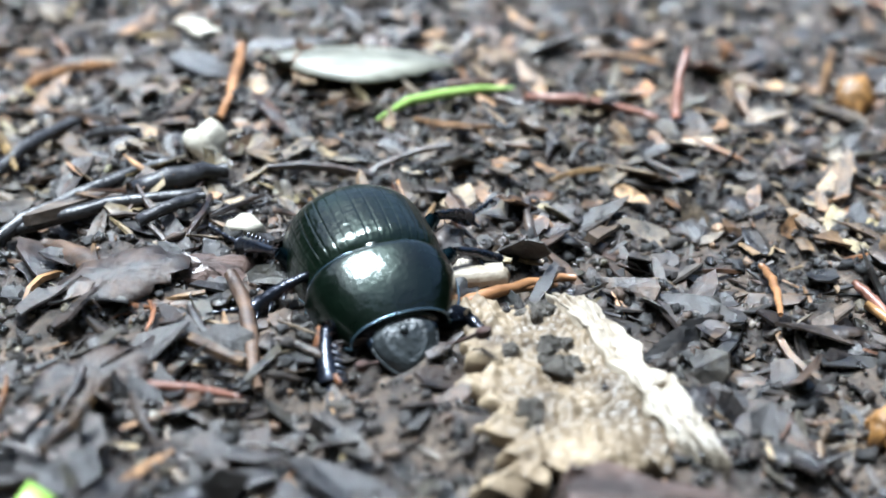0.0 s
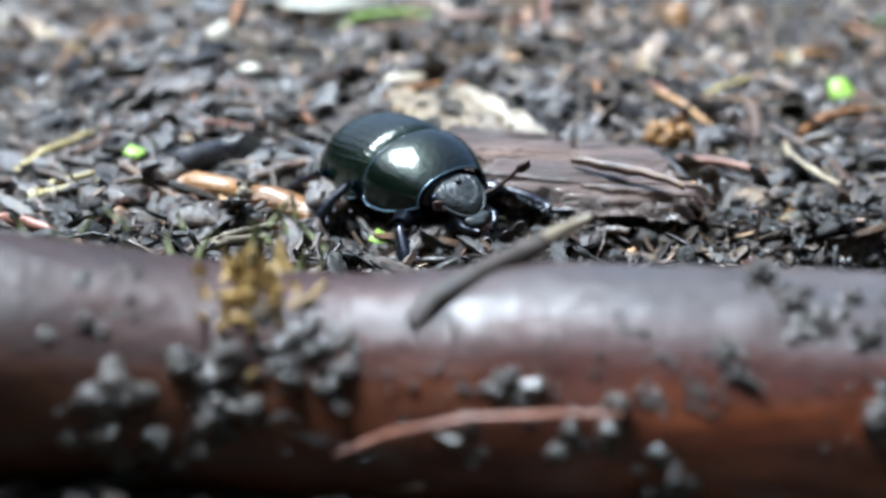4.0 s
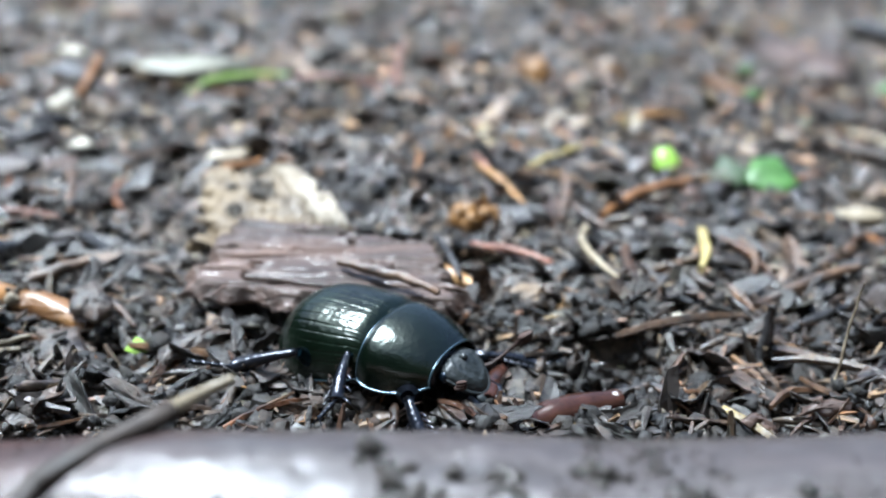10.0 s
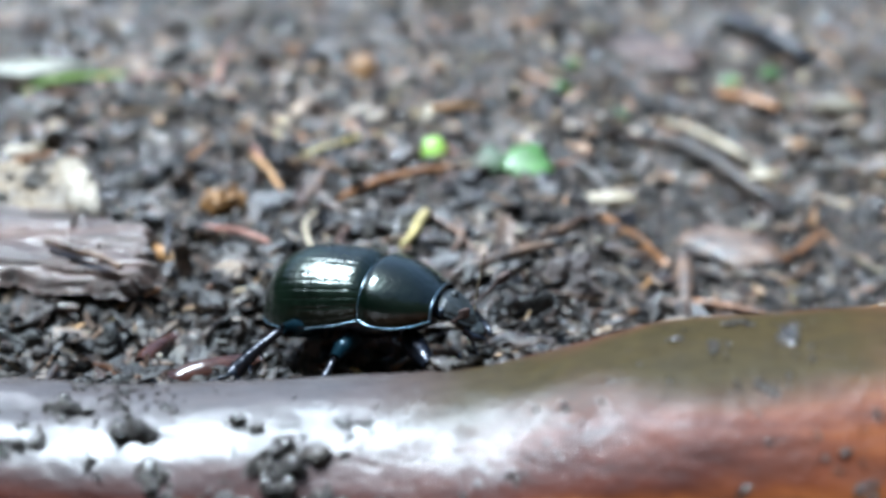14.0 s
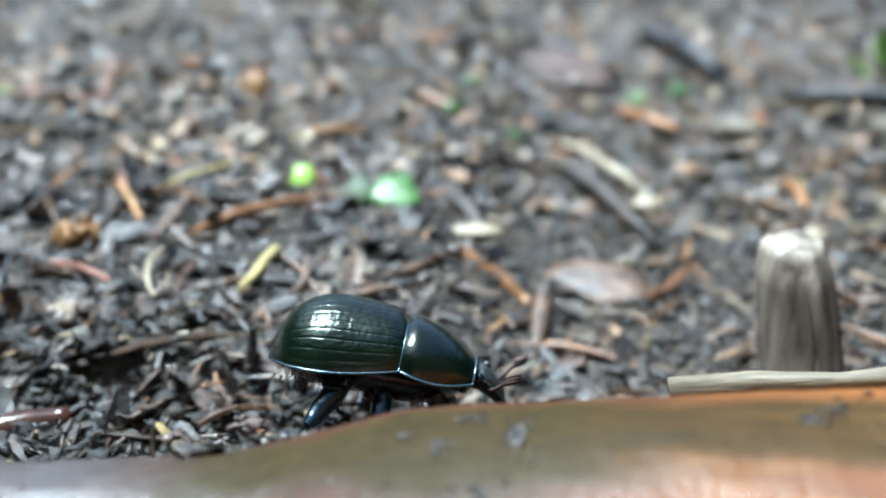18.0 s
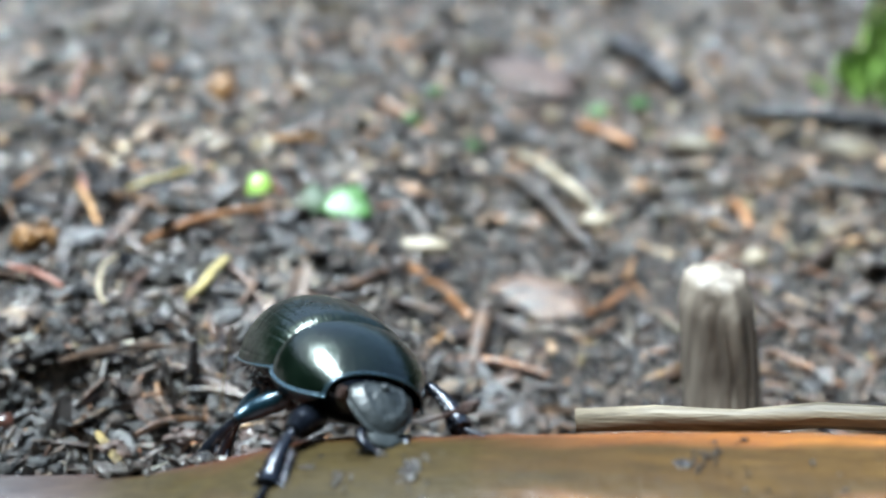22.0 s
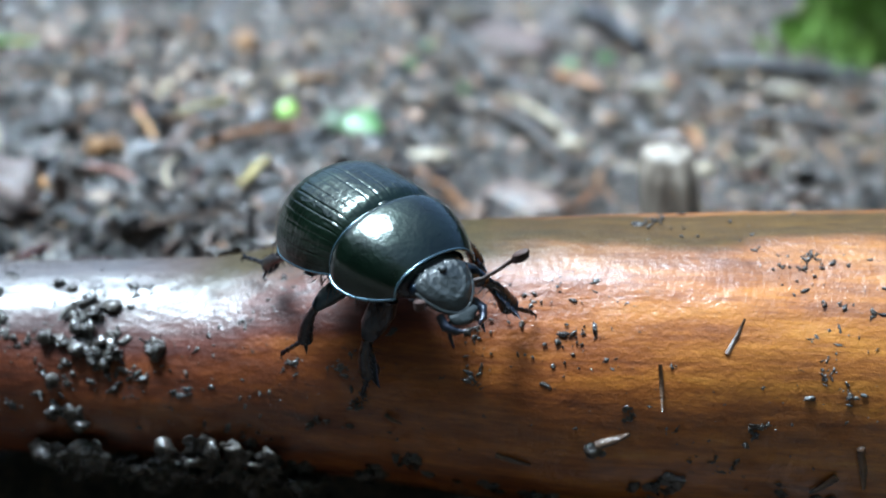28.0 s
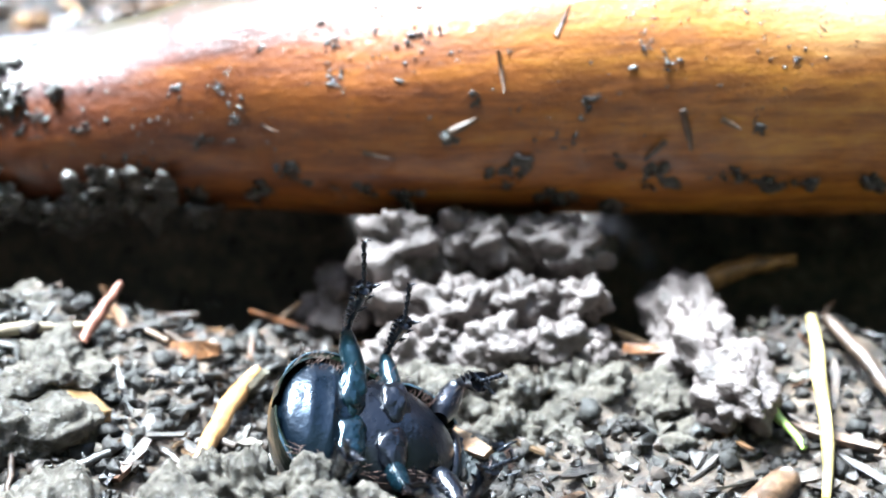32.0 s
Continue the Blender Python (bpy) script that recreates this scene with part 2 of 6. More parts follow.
    # Grey painted on upward faces of the left part, so the sheen comes out bluish.
    sheen_grey = mix(t, ramp(t, sep_n.outputs[2], [(0.6, (0, 0, 0)), (0.9, (0.85, 0.85, 0.85))]), ramp(t, sep.outputs[0], [(0.047, (1, 1, 1)), (0.056, (0, 0, 0))]), 1.0, "MULTIPLY")
    sheen_grey = mix(t, sheen_grey, ramp(t, sep.outputs[0], [(0.002, (0.12, 0.12, 0.12)), (0.016, (1, 1, 1))]), 1.0, "MULTIPLY")
    c = mix(t, c, ramp(t, fine, [(0.3, (0.026, 0.023, 0.023)), (0.7, (0.07, 0.064, 0.064))]), sheen_grey)
    edge = t.nodes.new("ShaderNodeMath")
    edge.operation = "MULTIPLY_ADD"
    edge.inputs[1].default_value = 0.012
    t.links.new(fibre, edge.inputs[0])
    t.links.new(sep.outputs[0], edge.inputs[2])
    pale = ramp(t, edge.outputs[0], [(0.112, (0, 0, 0)), (0.118, (0.75, 0.75, 0.75))])
    pale = mix(t, pale, ramp(t, sep_n.outputs[2], [(0.3, (0, 0, 0)), (0.6, (1, 1, 1))]), 1.0, "MULTIPLY")
    c = mix(t, c, ramp(t, fine, [(0.3, (0.3, 0.19, 0.08)), (0.7, (0.6, 0.46, 0.27))]), pale)
    c = mix(t, c, (0.045, 0.036, 0.03), ramp(t, blotch, [(0.66, (0, 0, 0)), (0.76, (0.8, 0.8, 0.8))]))
    c = mix(t, c, (0.03, 0.022, 0.016), ramp(t, speck, [(0.66, (0, 0, 0)), (0.72, (0.9, 0.9, 0.9))]))
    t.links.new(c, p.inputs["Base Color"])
    t.links.new(ramp(t, blotch, [(0.35, (0.5,) * 3), (0.7, (0.7,) * 3)]), p.inputs["Roughness"])
    film = mix(t, (1.0, 1.0, 1.0), (0.1, 0.1, 0.1), algae)
    t.links.new(mix(t, (0.35, 0.35, 0.35), (0.1, 0.1, 0.1), algae), p.inputs["Specular IOR Level"])
    film = mix(t, film, (0.85, 0.85, 0.85), sheen_grey)
    grime = noise_of(t, coords(t, (1, 1.6, 1.6)), 420, 4, 0.65)
    film = mix(t, film, ramp(t, grime, [(0.38, (0.3, 0.3, 0.3)), (0.56, (1, 1, 1))]), 1.0, "MULTIPLY")
    film = mix(t, film, ramp(t, sep.outputs[0], [(0.0, (0.25, 0.25, 0.25)), (0.012, (1, 1, 1))]), 1.0, "MULTIPLY")
    dull = mix(t, ramp(t, sep_n.outputs[2], [(0.35, (0, 0, 0)), (0.7, (1, 1, 1))]), ramp(t, edge.outputs[0], [(0.06, (0, 0, 0)), (0.07, (1, 1, 1)), (0.086, (0.6, 0.6, 0.6)), (0.1, (0.15, 0.15, 0.15))]), 1.0, "MULTIPLY")
    film = mix(t, film, mix(t, film, (0.25, 0.25, 0.25), 1.0, "MULTIPLY"), dull)
    t.links.new(film, p.inputs["Coat Weight"])
    t.links.new(mix(t, mix(t, (0.15, 0.15, 0.15), (0.2, 0.2, 0.2), sheen_grey), (0.28, 0.28, 0.28), algae), p.inputs["Coat Roughness"])
    both = mix(t, mix(t, speck, noise_of(t, coords(t, (1, 2, 2)), 330, 3), 0.3), fine, 0.15)
    b = bump(t, p, mix(t, both, knots, 0.35), 1.0, 0.00027)
    t.links.new(b.outputs[0], p.inputs["Coat Normal"])
    return m


def shell_material(name, tint, rough, grain=2600.0, relief=0.12, metal=0.7, gloss=0.75):
    """Horny shell of an insect: a dark metallic sheen under a clear gloss, with fine pits, wrinkles and shallow waves."""
    m, t, p = material(name)
    v = coords(t)
    n1, n2, n3 = noise_of(t, v, grain, 3), noise_of(t, v, 180, 4), noise_of(t, v, 800, 3)
    dark = tuple(0.5 * k for k in tint)
    c = ramp(t, n2, [(0.35, dark), (0.65, tint)])
    t.links.new(c, p.inputs["Base Color"])
    p.inputs["Metallic"].default_value = metal
    t.links.new(ramp(t, n2, [(0.3, (rough * 0.8,) * 3), (0.7, (rough * 1.35,) * 3)]), p.inputs["Roughness"])
    p.inputs["Coat Weight"].default_value = gloss
    p.inputs["Coat IOR"].default_value = 1.56
    t.links.new(ramp(t, n3, [(0.35, (0.06,) * 3), (0.7, (0.2,) * 3)]), p.inputs["Coat Roughness"])
    b = bump(t, p, mix(t, n1, n3, 0.65), relief, 0.00025)
    t.links.new(b.outputs[0], p.inputs["Coat Normal"])
    return m


SOIL = soil_material()
FLOOR = plain_material("dry_forest_floor", (0.035, 0.026, 0.016), (0.13, 0.095, 0.06), 0.85, 14, relief=1.0, depth=0.02)
WOOD = branch_material()
DARK_LEAF = litter_material("dark_leaf", [(0.0, (0.01, 0.008, 0.007)), (0.45, (0.028, 0.022, 0.018)), (0.75, (0.066, 0.055, 0.047)), (1.0, (0.15, 0.132, 0.119))], film=0.9)
BROWN_LEAF = litter_material("brown_leaf", [(0.0, (0.024, 0.015, 0.009)), (0.5, (0.075, 0.047, 0.028)), (0.85, (0.16, 0.103, 0.06)), (0.97, (0.34, 0.235, 0.13)), (1.0, (0.4, 0.17, 0.05))])
GREY_WOOD = litter_material("grey_wood", [(0.0, (0.024, 0.019, 0.015)), (0.5, (0.085, 0.067, 0.05)), (0.85, (0.19, 0.155, 0.12)), (1.0, (0.42, 0.36, 0.28))], stretch=(0.3, 1, 1))
NEEDLE = litter_material("needle_litter", [(0.0, (0.035, 0.02, 0.012)), (0.5, (0.14, 0.075, 0.035)), (0.85, (0.28, 0.15, 0.06)), (1.0, (0.4, 0.29, 0.13))], grain=1500)
CRUMB = litter_material("soil_crumb", [(0.0, (0.01, 0.008, 0.006)), (0.6, (0.055, 0.042, 0.032)), (0.93, (0.15, 0.12, 0.095)), (1.0, (0.4, 0.36, 0.3))], rough=(0.15, 0.5), relief=1.0)
HUMUS_AND_SHADE = litter_material("black_humus_and_shade", [(0.0, (0.006, 0.005, 0.004)), (0.7, (0.02, 0.015, 0.012)), (1.0, (0.05, 0.04, 0.032))], rough=(0.35, 0.8), relief=1.0, film=0.3)
TAN_LEAF = litter_material("tan_leaf", [(0.0, (0.06, 0.045, 0.028)), (0.5, (0.21, 0.155, 0.095)), (0.85, (0.36, 0.275, 0.175)), (0.95, (0.52, 0.41, 0.27)), (1.0, (0.4, 0.19, 0.06))], film=0.8)
LOOSE = litter_material("loose_twig", [(0.0, (0.018, 0.014, 0.011)), (0.5, (0.07, 0.05, 0.037)), (0.9, (0.17, 0.125, 0.09)), (1.0, (0.3, 0.2, 0.11))], random_kind="object", grain=1500)
LOOSE_DARK = litter_material("blackened_chip", [(0.0, (0.005, 0.004, 0.003)), (0.5, (0.018, 0.012, 0.008)), (0.85, (0.055, 0.034, 0.02)), (1.0, (0.12, 0.09, 0.07))], random_kind="object", grain=1700, film=1.0, relief=1.0)
BLACK_TWIG = plain_material("black_twig", (0.012, 0.011, 0.012), (0.07, 0.068, 0.07), 0.3, 900, relief=0.8)
ORANGE = plain_material("orange_needle", (0.16, 0.07, 0.026), (0.38, 0.19, 0.08), 0.35, 900, (0.3, 1, 1))
TAN = plain_material("tan_wood", (0.26, 0.11, 0.03), (0.52, 0.31, 0.13), 0.4, 700, (0.3, 1, 1))
YELLOW = plain_material("yellow_needle", (0.32, 0.24, 0.07), (0.5, 0.42, 0.2), 0.4, 900)
RED_STEM = plain_material("red_stem", (0.13, 0.048, 0.03), (0.3, 0.14, 0.095), 0.4, 900)
STICK = plain_material("grey_tan_stick", (0.04, 0.03, 0.018), (0.26, 0.215, 0.145), 0.5, 700, (0.1, 1, 1), relief=1.0)
PALE = plain_material("pale_stem", (0.2, 0.155, 0.095), (0.42, 0.36, 0.26), 0.5, 900, (0.25, 1, 1))
CREAM = plain_material("cream_stone", (0.34, 0.3, 0.23), (0.58, 0.54, 0.45), 0.5, 700, stain=0.3)
WHITE_WOOD = plain_material("bleached_wood", (0.16, 0.12, 0.075), (0.45, 0.4, 0.32), 0.5, 420, (0.6, 1, 1), relief=0.8, stain=0.6, depth=0.0004, coat=0.1)
CRUST = plain_material("tan_crust", (0.06, 0.038, 0.02), (0.36, 0.275, 0.17), 0.6, 260, relief=0.5, stain=0.75, depth=0.0003, coat=0.05)
DEAD_LEAF = plain_material("pale_dead_leaf", (0.12, 0.115, 0.09), (0.32, 0.31, 0.25), 0.4, 500, (0.4, 1, 1))
BARK = plain_material("reddish_bark", (0.022, 0.012, 0.009), (0.19, 0.118, 0.09), 0.5, 1000, (0.18, 1.3, 1), relief=1.0, coat=0.3, stain=0.75, depth=0.0007)
GREEN = plain_material("green_leaf", (0.045, 0.11, 0.024), (0.09, 0.2, 0.05), 0.4, 500, stain=0.3)
LIME = plain_material("lime_leaf", (0.2, 0.36, 0.04), (0.32, 0.5, 0.09), 0.35, 500, stain=0.2)
GRASS = plain_material("grass_blade", (0.2, 0.34, 0.06), (0.38, 0.5, 0.14), 0.4, 500, (0.3, 1, 1), stain=0.3)
OCHRE = plain_material("ochre_husk", (0.07, 0.032, 0.01), (0.46, 0.23, 0.06), 0.5, 900, relief=1.0)
MUD_AND_SHADE = plain_material("grey_mud_and_shade", (0.022, 0.018, 0.014), (0.14, 0.124, 0.1), 0.34, 1100, relief=1.0, depth=0.0009)
BRANCH_MUD = plain_material("glistening_mud", (0.012, 0.009, 0.007), (0.07, 0.057, 0.045), 0.34, 1200, relief=1.0, coat=0.5, depth=0.0006)
DULL_MOSS = plain_material("dull_moss", (0.035, 0.04, 0.01), (0.12, 0.13, 0.035), 0.6, 700)
PEELED = plain_material("peeled_orange_wood", (0.17, 0.06, 0.014), (0.46, 0.24, 0.085), 0.45, 520, (0.2, 1, 1), relief=1.0, stain=0.8, coat=0.35, depth=0.0006)
THIGH = shell_material("turquoise_thigh", (0.009, 0.03, 0.046), 0.26, relief=0.4, gloss=0.5)
CLOD = plain_material("pale_clod", (0.045, 0.036, 0.033), (0.2, 0.165, 0.155), 0.6, 420, relief=1.0, stain=0.4, depth=0.0009)
PEG = plain_material("weathered_wood", (0.08, 0.058, 0.043), (0.42, 0.36, 0.29), 0.5, 700, (1, 1, 0.08), relief=1.0)
FADED = plain_material("faded_green_leaf", (0.03, 0.05, 0.022), (0.065, 0.095, 0.05), 0.7, 500, stain=0.3)
MOSS = plain_material("moss_green", (0.06, 0.12, 0.014), (0.2, 0.32, 0.045), 0.6, 700)
RUST_MOSS = plain_material("rusty_moss", (0.2, 0.12, 0.03), (0.42, 0.28, 0.09), 0.6, 700)
STUB = plain_material("dark_stub", (0.014, 0.009, 0.007), (0.06, 0.042, 0.032), 0.75, 700, (0.3, 1, 1), relief=0.9)
RESIN = plain_material("brown_pupa", (0.03, 0.012, 0.009), (0.08, 0.034, 0.024), 0.2, 500)
ELYTRON = shell_material("green_black_elytron", (0.005, 0.016, 0.007), 0.33, relief=0.26, gloss=0.6)
PRONOTUM = shell_material("green_black_pronotum", (0.004, 0.012, 0.006), 0.28, relief=0.32)
HEAD = shell_material("head_shield", (0.022, 0.028, 0.03), 0.55, 1500.0, relief=1.0, gloss=0.2, metal=0.15)
RIM = shell_material("steel_blue_rim", (0.10, 0.17, 0.22), 0.22, relief=0.05)
BELLY = shell_material("violet_blue_belly", (0.008, 0.018, 0.034), 0.3, relief=0.4, gloss=0.35)
LEG = shell_material("blue_black_leg", (0.012, 0.015, 0.024), 0.26, relief=0.5, gloss=0.5)
CLUB = plain_material("brown_club", (0.016, 0.009, 0.007), (0.06, 0.028, 0.02), 0.75, 900)
RING_WALL = plain_material("ring_wall_green", (0.012, 0.02, 0.008), (0.05, 0.085, 0.03), 0.9, 3, relief=0.2)

# ---------------------------------------------------------------- mesh helpers


def mesh_of(name, verts, faces, mat, flat=False):
    """A mesh from millimetres."""
    me = bpy.data.meshes.new(name)
    me.from_pydata([tuple(MM * float(c) for c in v) for v in verts], [], faces)
    if not flat:
        me.polygons.foreach_set("use_smooth", [True] * len(me.polygons))
    me.materials.append(mat)
    me.update()
    return me


def part(name, shape, mat, parent=None, label="", flat=False):
    """One mesh object of (verts, faces) under a thing or a part."""
    ob = new(name, mesh_of(name, shape[0], shape[1], mat, flat))
    if parent is not None:
        ob.parent = parent
    if label:
        tagged(ob, label)
    return ob


def moved(shape, m):
    return [tuple(m @ Vector(v)) for v in shape[0]], shape[1]


def joined(*shapes):
    verts, faces = [], []
    for v, f in shapes:
        k = len(verts)
        verts += list(v)
        faces += [tuple(i + k for i in q) for q in f]
    return verts, faces


def tube(points, radii, sides=8, lump=0.0, rng=None, cap=True):
    """A tapered, slightly lumpy rod along points (mm)."""
    pts = [Vector(p) for p in points]
    verts, faces = [], []
    up = Vector((0, 0, 1))
    for i, p in enumerate(pts):
        d = (pts[min(i + 1, len(pts) - 1)] - pts[max(i - 1, 0)]).normalized()
        a = d.cross(up)
        if a.length < 1e-3:
            a = d.cross(Vector((0, 1, 0)))
        a.normalize()
        b = a.cross(d)
        for s in range(sides):
            w = 2 * math.pi * s / sides
            r = radii[i] * (1 + (lump * (rng.random() - 0.5) if rng else 0))
            verts.append(tuple(p + (a * math.cos(w) + b * math.sin(w)) * r))
    for i in range(len(pts) - 1):
        for s in range(sides):
            q = (s + 1) % sides
            faces.append((i * sides + s, i * sides + q, (i + 1) * sides + q, (i + 1) * sides + s))
    if cap:
        faces.append(tuple(range(sides)))
        faces.append(tuple(range((len(pts) - 1) * sides, len(pts) * sides))[::-1])
    return verts, faces


def bent(a, b, n, sag, rng, bow=0.03, crook=0.012):
    """Points from a to b, bowed and a little crooked."""
    a, b = Vector(a), Vector(b)
    d = b - a
    side = Vector((-d.y, d.x, 0))
    out = []
    for i in range(n):
        k = i / (n - 1)
        p = a + d * k + side * (sag * math.sin(math.pi * k)) + Vector((0, 0, bow * d.length * math.sin(math.pi * k)))
        w = crook * min(d.length, 12)
        out.append(p + Vector((rng.uniform(-w, w), rng.uniform(-w, w), rng.uniform(-w, w))))
    return out


def sphere(cols=12, rows=8):
    verts, faces = [(0, 0, 1)], []
    for i in range(1, rows):
        a = math.pi * i / rows
        for j in range(cols):
            b = 2 * math.pi * j / cols
            verts.append((math.sin(a) * math.cos(b), math.sin(a) * math.sin(b), math.cos(a)))
    verts.append((0, 0, -1))
    last = len(verts) - 1
    for j in range(cols):
        k = (j + 1) % cols
        faces.append((0, 1 + j, 1 + k))
        for i in range(rows - 2):
            p, q = 1 + i * cols, 1 + (i + 1) * cols
            faces.append((p + j, q + j, q + k, p + k))
        faces.append((1 + (rows - 2) * cols + k, 1 + (rows - 2) * cols + j, last))
    return verts, faces


def lump(size, rough, seed, cols=14, rows=9):
    """A stone or clod: a sphere pushed about by noise, size in mm."""
    v, f = sphere(cols, rows)
    out = []
    for p in v:
        q = Vector(p)
        k = 1 + rough * noise.noise(q * 1.4 + Vector((seed * 7.3, 0, 0))) + 0.5 * rough * noise.noise(q * 3.7 + Vector((0, seed * 3.1, 0)))
        out.append(tuple(q[i] * size[i] * k for i in range(3)))
    return out, f


def crumbly(size, seed, cols=80, rows=56):
    """A clod of earth stuck together from crumbs: coarse lumps with finer grains on them, size in mm."""
    v, f = sphere(cols, rows)
    out = []
    for p in v:
        q = Vector(p)
        s = Vector((seed * 7.3, seed * 1.9, 0))
        w = Vector([q[i] * size[i] for i in range(3)])
        k = 1 + 0.55 * noise.noise(q * 1.3 + s)
        d, _ = noise.voronoi(w * 0.55 + s)
        e, _ = noise.voronoi(w * 1.3 + s)
        grow = 1.5 * (0.45 - d[0]) + 0.8 * (0.45 - e[0]) + 0.35 * noise.noise(w * 2.1 + s)
        out.append(tuple(w * k + q * grow))
    return out, f


def slab(outline, thick, bulge, rng, inner=2, rough=0.25):
    """A thin plate with an uneven outline (mm, xy), rounded rim and a rough top; for leaves, flakes and bark."""
    n = len(outline)
    cx, cy = sum(p[0] for p in outline) / n, sum(p[1] for p in outline) / n
    verts, faces = [], []
    for side in (1, -1):
        for ring in range(inner + 1):
            k = 1 - ring / (inner + 1)
            for x, y in outline:
                px, py = cx + (x - cx) * k, cy + (y - cy) * k
                z = side * thick * (0.35 if ring == 0 else 1.0) + bulge * (1 - k * k) + rough * thick * (rng.random() - 0.5) * 2
                verts.append((px, py, z))
        verts.append((cx, cy, side * thick + bulge))
    half = n * (inner + 1) + 1
    for side in (0, 1):
        o = side * half
        for ring in range(inner):
            for i in range(n):
                j = (i + 1) % n
                q = (o + ring * n + i, o + ring * n + j, o + (ring + 1) * n + j, o + (ring + 1) * n + i)
                faces.append(q if side == 0 else q[::-1])
        for i in range(n):
            j = (i + 1) % n
            q = (o + inner * n + i, o + inner * n + j, o + half - 1)
            faces.append(q if side == 0 else q[::-1])
    for i in range(n):
        j = (i + 1) % n
        faces.append((i, half + i, half + j, j))
    return verts, faces


def dense(outline, step, jag, rng):
    """The outline with points added every step mm and made jagged."""
    out = []
    for i, a in enumerate(outline):
        b = outline[(i + 1) % len(outline)]
        d = math.hypot(b[0] - a[0], b[1] - a[1])
        for k in range(max(1, int(d / step))):
            t = k / max(1, int(d / step))
            out.append((a[0] + (b[0] - a[0]) * t + rng.uniform(-jag, jag), a[1] + (b[1] - a[1]) * t + rng.uniform(-jag, jag)))
    return out


def chunk(corners, nx, ny, thick, relief, seed, steps=0.0, stretch=(0.35, 1.4), ragged=0.06, sink=1.0, crack=0.0, grain=0.25):
    """A broken piece of wood or bark on four corners (mm, xy): fibrous top with ledges, ragged edges, and a skirt down to the soil."""
    rng = random.Random(seed)
    a, b, c, d = [Vector((*p, 0)) for p in corners]
    verts, faces = [], []
    ex = [[3 * ragged * noise.noise(Vector((12.0 * j / ny, 9.1 * e, seed))) for j in range(ny + 1)] for e in range(2)]
    ey = [[2 * ragged * noise.noise(Vector((9.0 * i / nx, 5.3 * e, seed + 40))) for i in range(nx + 1)] for e in range(2)]
    for j in range(ny + 1):
        for i in range(nx + 1):
            u, v = i / nx, j / ny
            uu = u + ex[0][j] * (1 - u) ** 3 + ex[1][j] * u ** 3
            vv = v + ey[0][i] * (1 - v) ** 3 + ey[1][i] * v ** 3
            p = (a * (1 - uu) + b * uu) * (1 - vv) + (d * (1 - uu) + c * uu) * vv
            q = Vector((p.x * stretch[0], p.y * stretch[1], seed * 1.7))
            h = noise.noise(q * 0.55) + 0.5 * noise.noise(q * 1.3) + 0.3 * noise.noise(q * 3.1)
            if steps:
                f = h / steps
                h = 0.75 * steps * (math.floor(f) + min(1.0, (f - math.floor(f)) * 5)) + 0.25 * h
            h -= 0.8 * crack * math.exp(-((noise.noise(q * 0.8 + Vector((3, 9, 1))) / 0.07) ** 2))
            h += grain * noise.noise(Vector((p.x * 1.6, p.y * 2.2, seed)))
            edge = min(u, 1 - u, v, 1 - v)
            z = thick + relief * h - (0.35 * thick * (1 - min(1, edge * 26)))
            verts.append((p.x, p.y, z))
    k = nx + 1
    for j in range(ny):
        for i in range(nx):
            faces.append((j * k + i, j * k + i + 1, (j + 1) * k + i + 1, (j + 1) * k + i))
    rim = [i for i in range(k)] + [j * k + nx for j in range(1, ny + 1)] + [ny * k + i for i in range(nx - 1, -1, -1)] + [j * k for j in range(ny - 1, 0, -1)]
    o = len(verts)
    for i in rim:
        x, y, z = verts[i]
        verts.append((x, y, -sink))
    for n, i in enumerate(rim):
        m = (n + 1) % len(rim)
        faces.append((rim[m], i, o + n, o + m))
    faces.append(tuple(range(o, o + len(rim)))[::-1])
    return verts, faces


def rest(x, y, up=0.0):
    return float(ground_height(x, y)) + up


# ---------------------------------------------------------------- ground


def build_ground():
    def axis(lo, hi, step):
        core = np.arange(lo, hi + step / 2, step)
        out = [core[0]]
        grow, left = step, []
        while core[0] - (left[-1] if left else core[0]) < 30000:
            grow *= 1.35
            left.append((left[-1] if left else core[0]) - grow)
        grow, right = step, []
        while (right[-1] if right else core[-1]) - core[-1] < 30000:
            grow *= 1.35
            right.append((right[-1] if right else core[-1]) + grow)
        return np.array(left[::-1] + list(core) + right)
    xs, ys = axis(-75, 175, 0.72), axis(-62, 215, 0.72)
    gx, gy = np.meshgrid(xs, ys)
    gz = ground_height(gx, gy)
    nx, ny = len(xs), len(ys)
    co = np.stack([gx, gy, gz], -1).reshape(-1, 3) * MM
    i = np.arange(nx * ny).reshape(ny, nx)
    quads = np.stack([i[:-1, :-1], i[:-1, 1:], i[1:, 1:], i[1:, :-1]], -1).reshape(-1, 4)
    me = bpy.data.meshes.new("ground")
    me.vertices.add(len(co))
    me.vertices.foreach_set("co", co.ravel())
    me.loops.add(quads.size)
    me.loops.foreach_set("vertex_index", quads.ravel())
    me.polygons.add(len(quads))
    me.polygons.foreach_set("loop_start", np.arange(0, quads.size, 4))
    me.polygons.foreach_set("use_smooth", np.ones(len(quads), bool))
    me.materials.append(SOIL)
    me.materials.append(FLOOR)
    mx, my = gx[:-1, :-1].ravel() - 50, gy[:-1, :-1].ravel() - 60
    me.polygons.foreach_set("material_index", (np.hypot(mx, my) > 700).astype(np.int32))
    me.update(calc_edges=True)
    tagged(new("ground", me), "wet dark brown forest soil with fine crumbs", "ground", kind="structure")


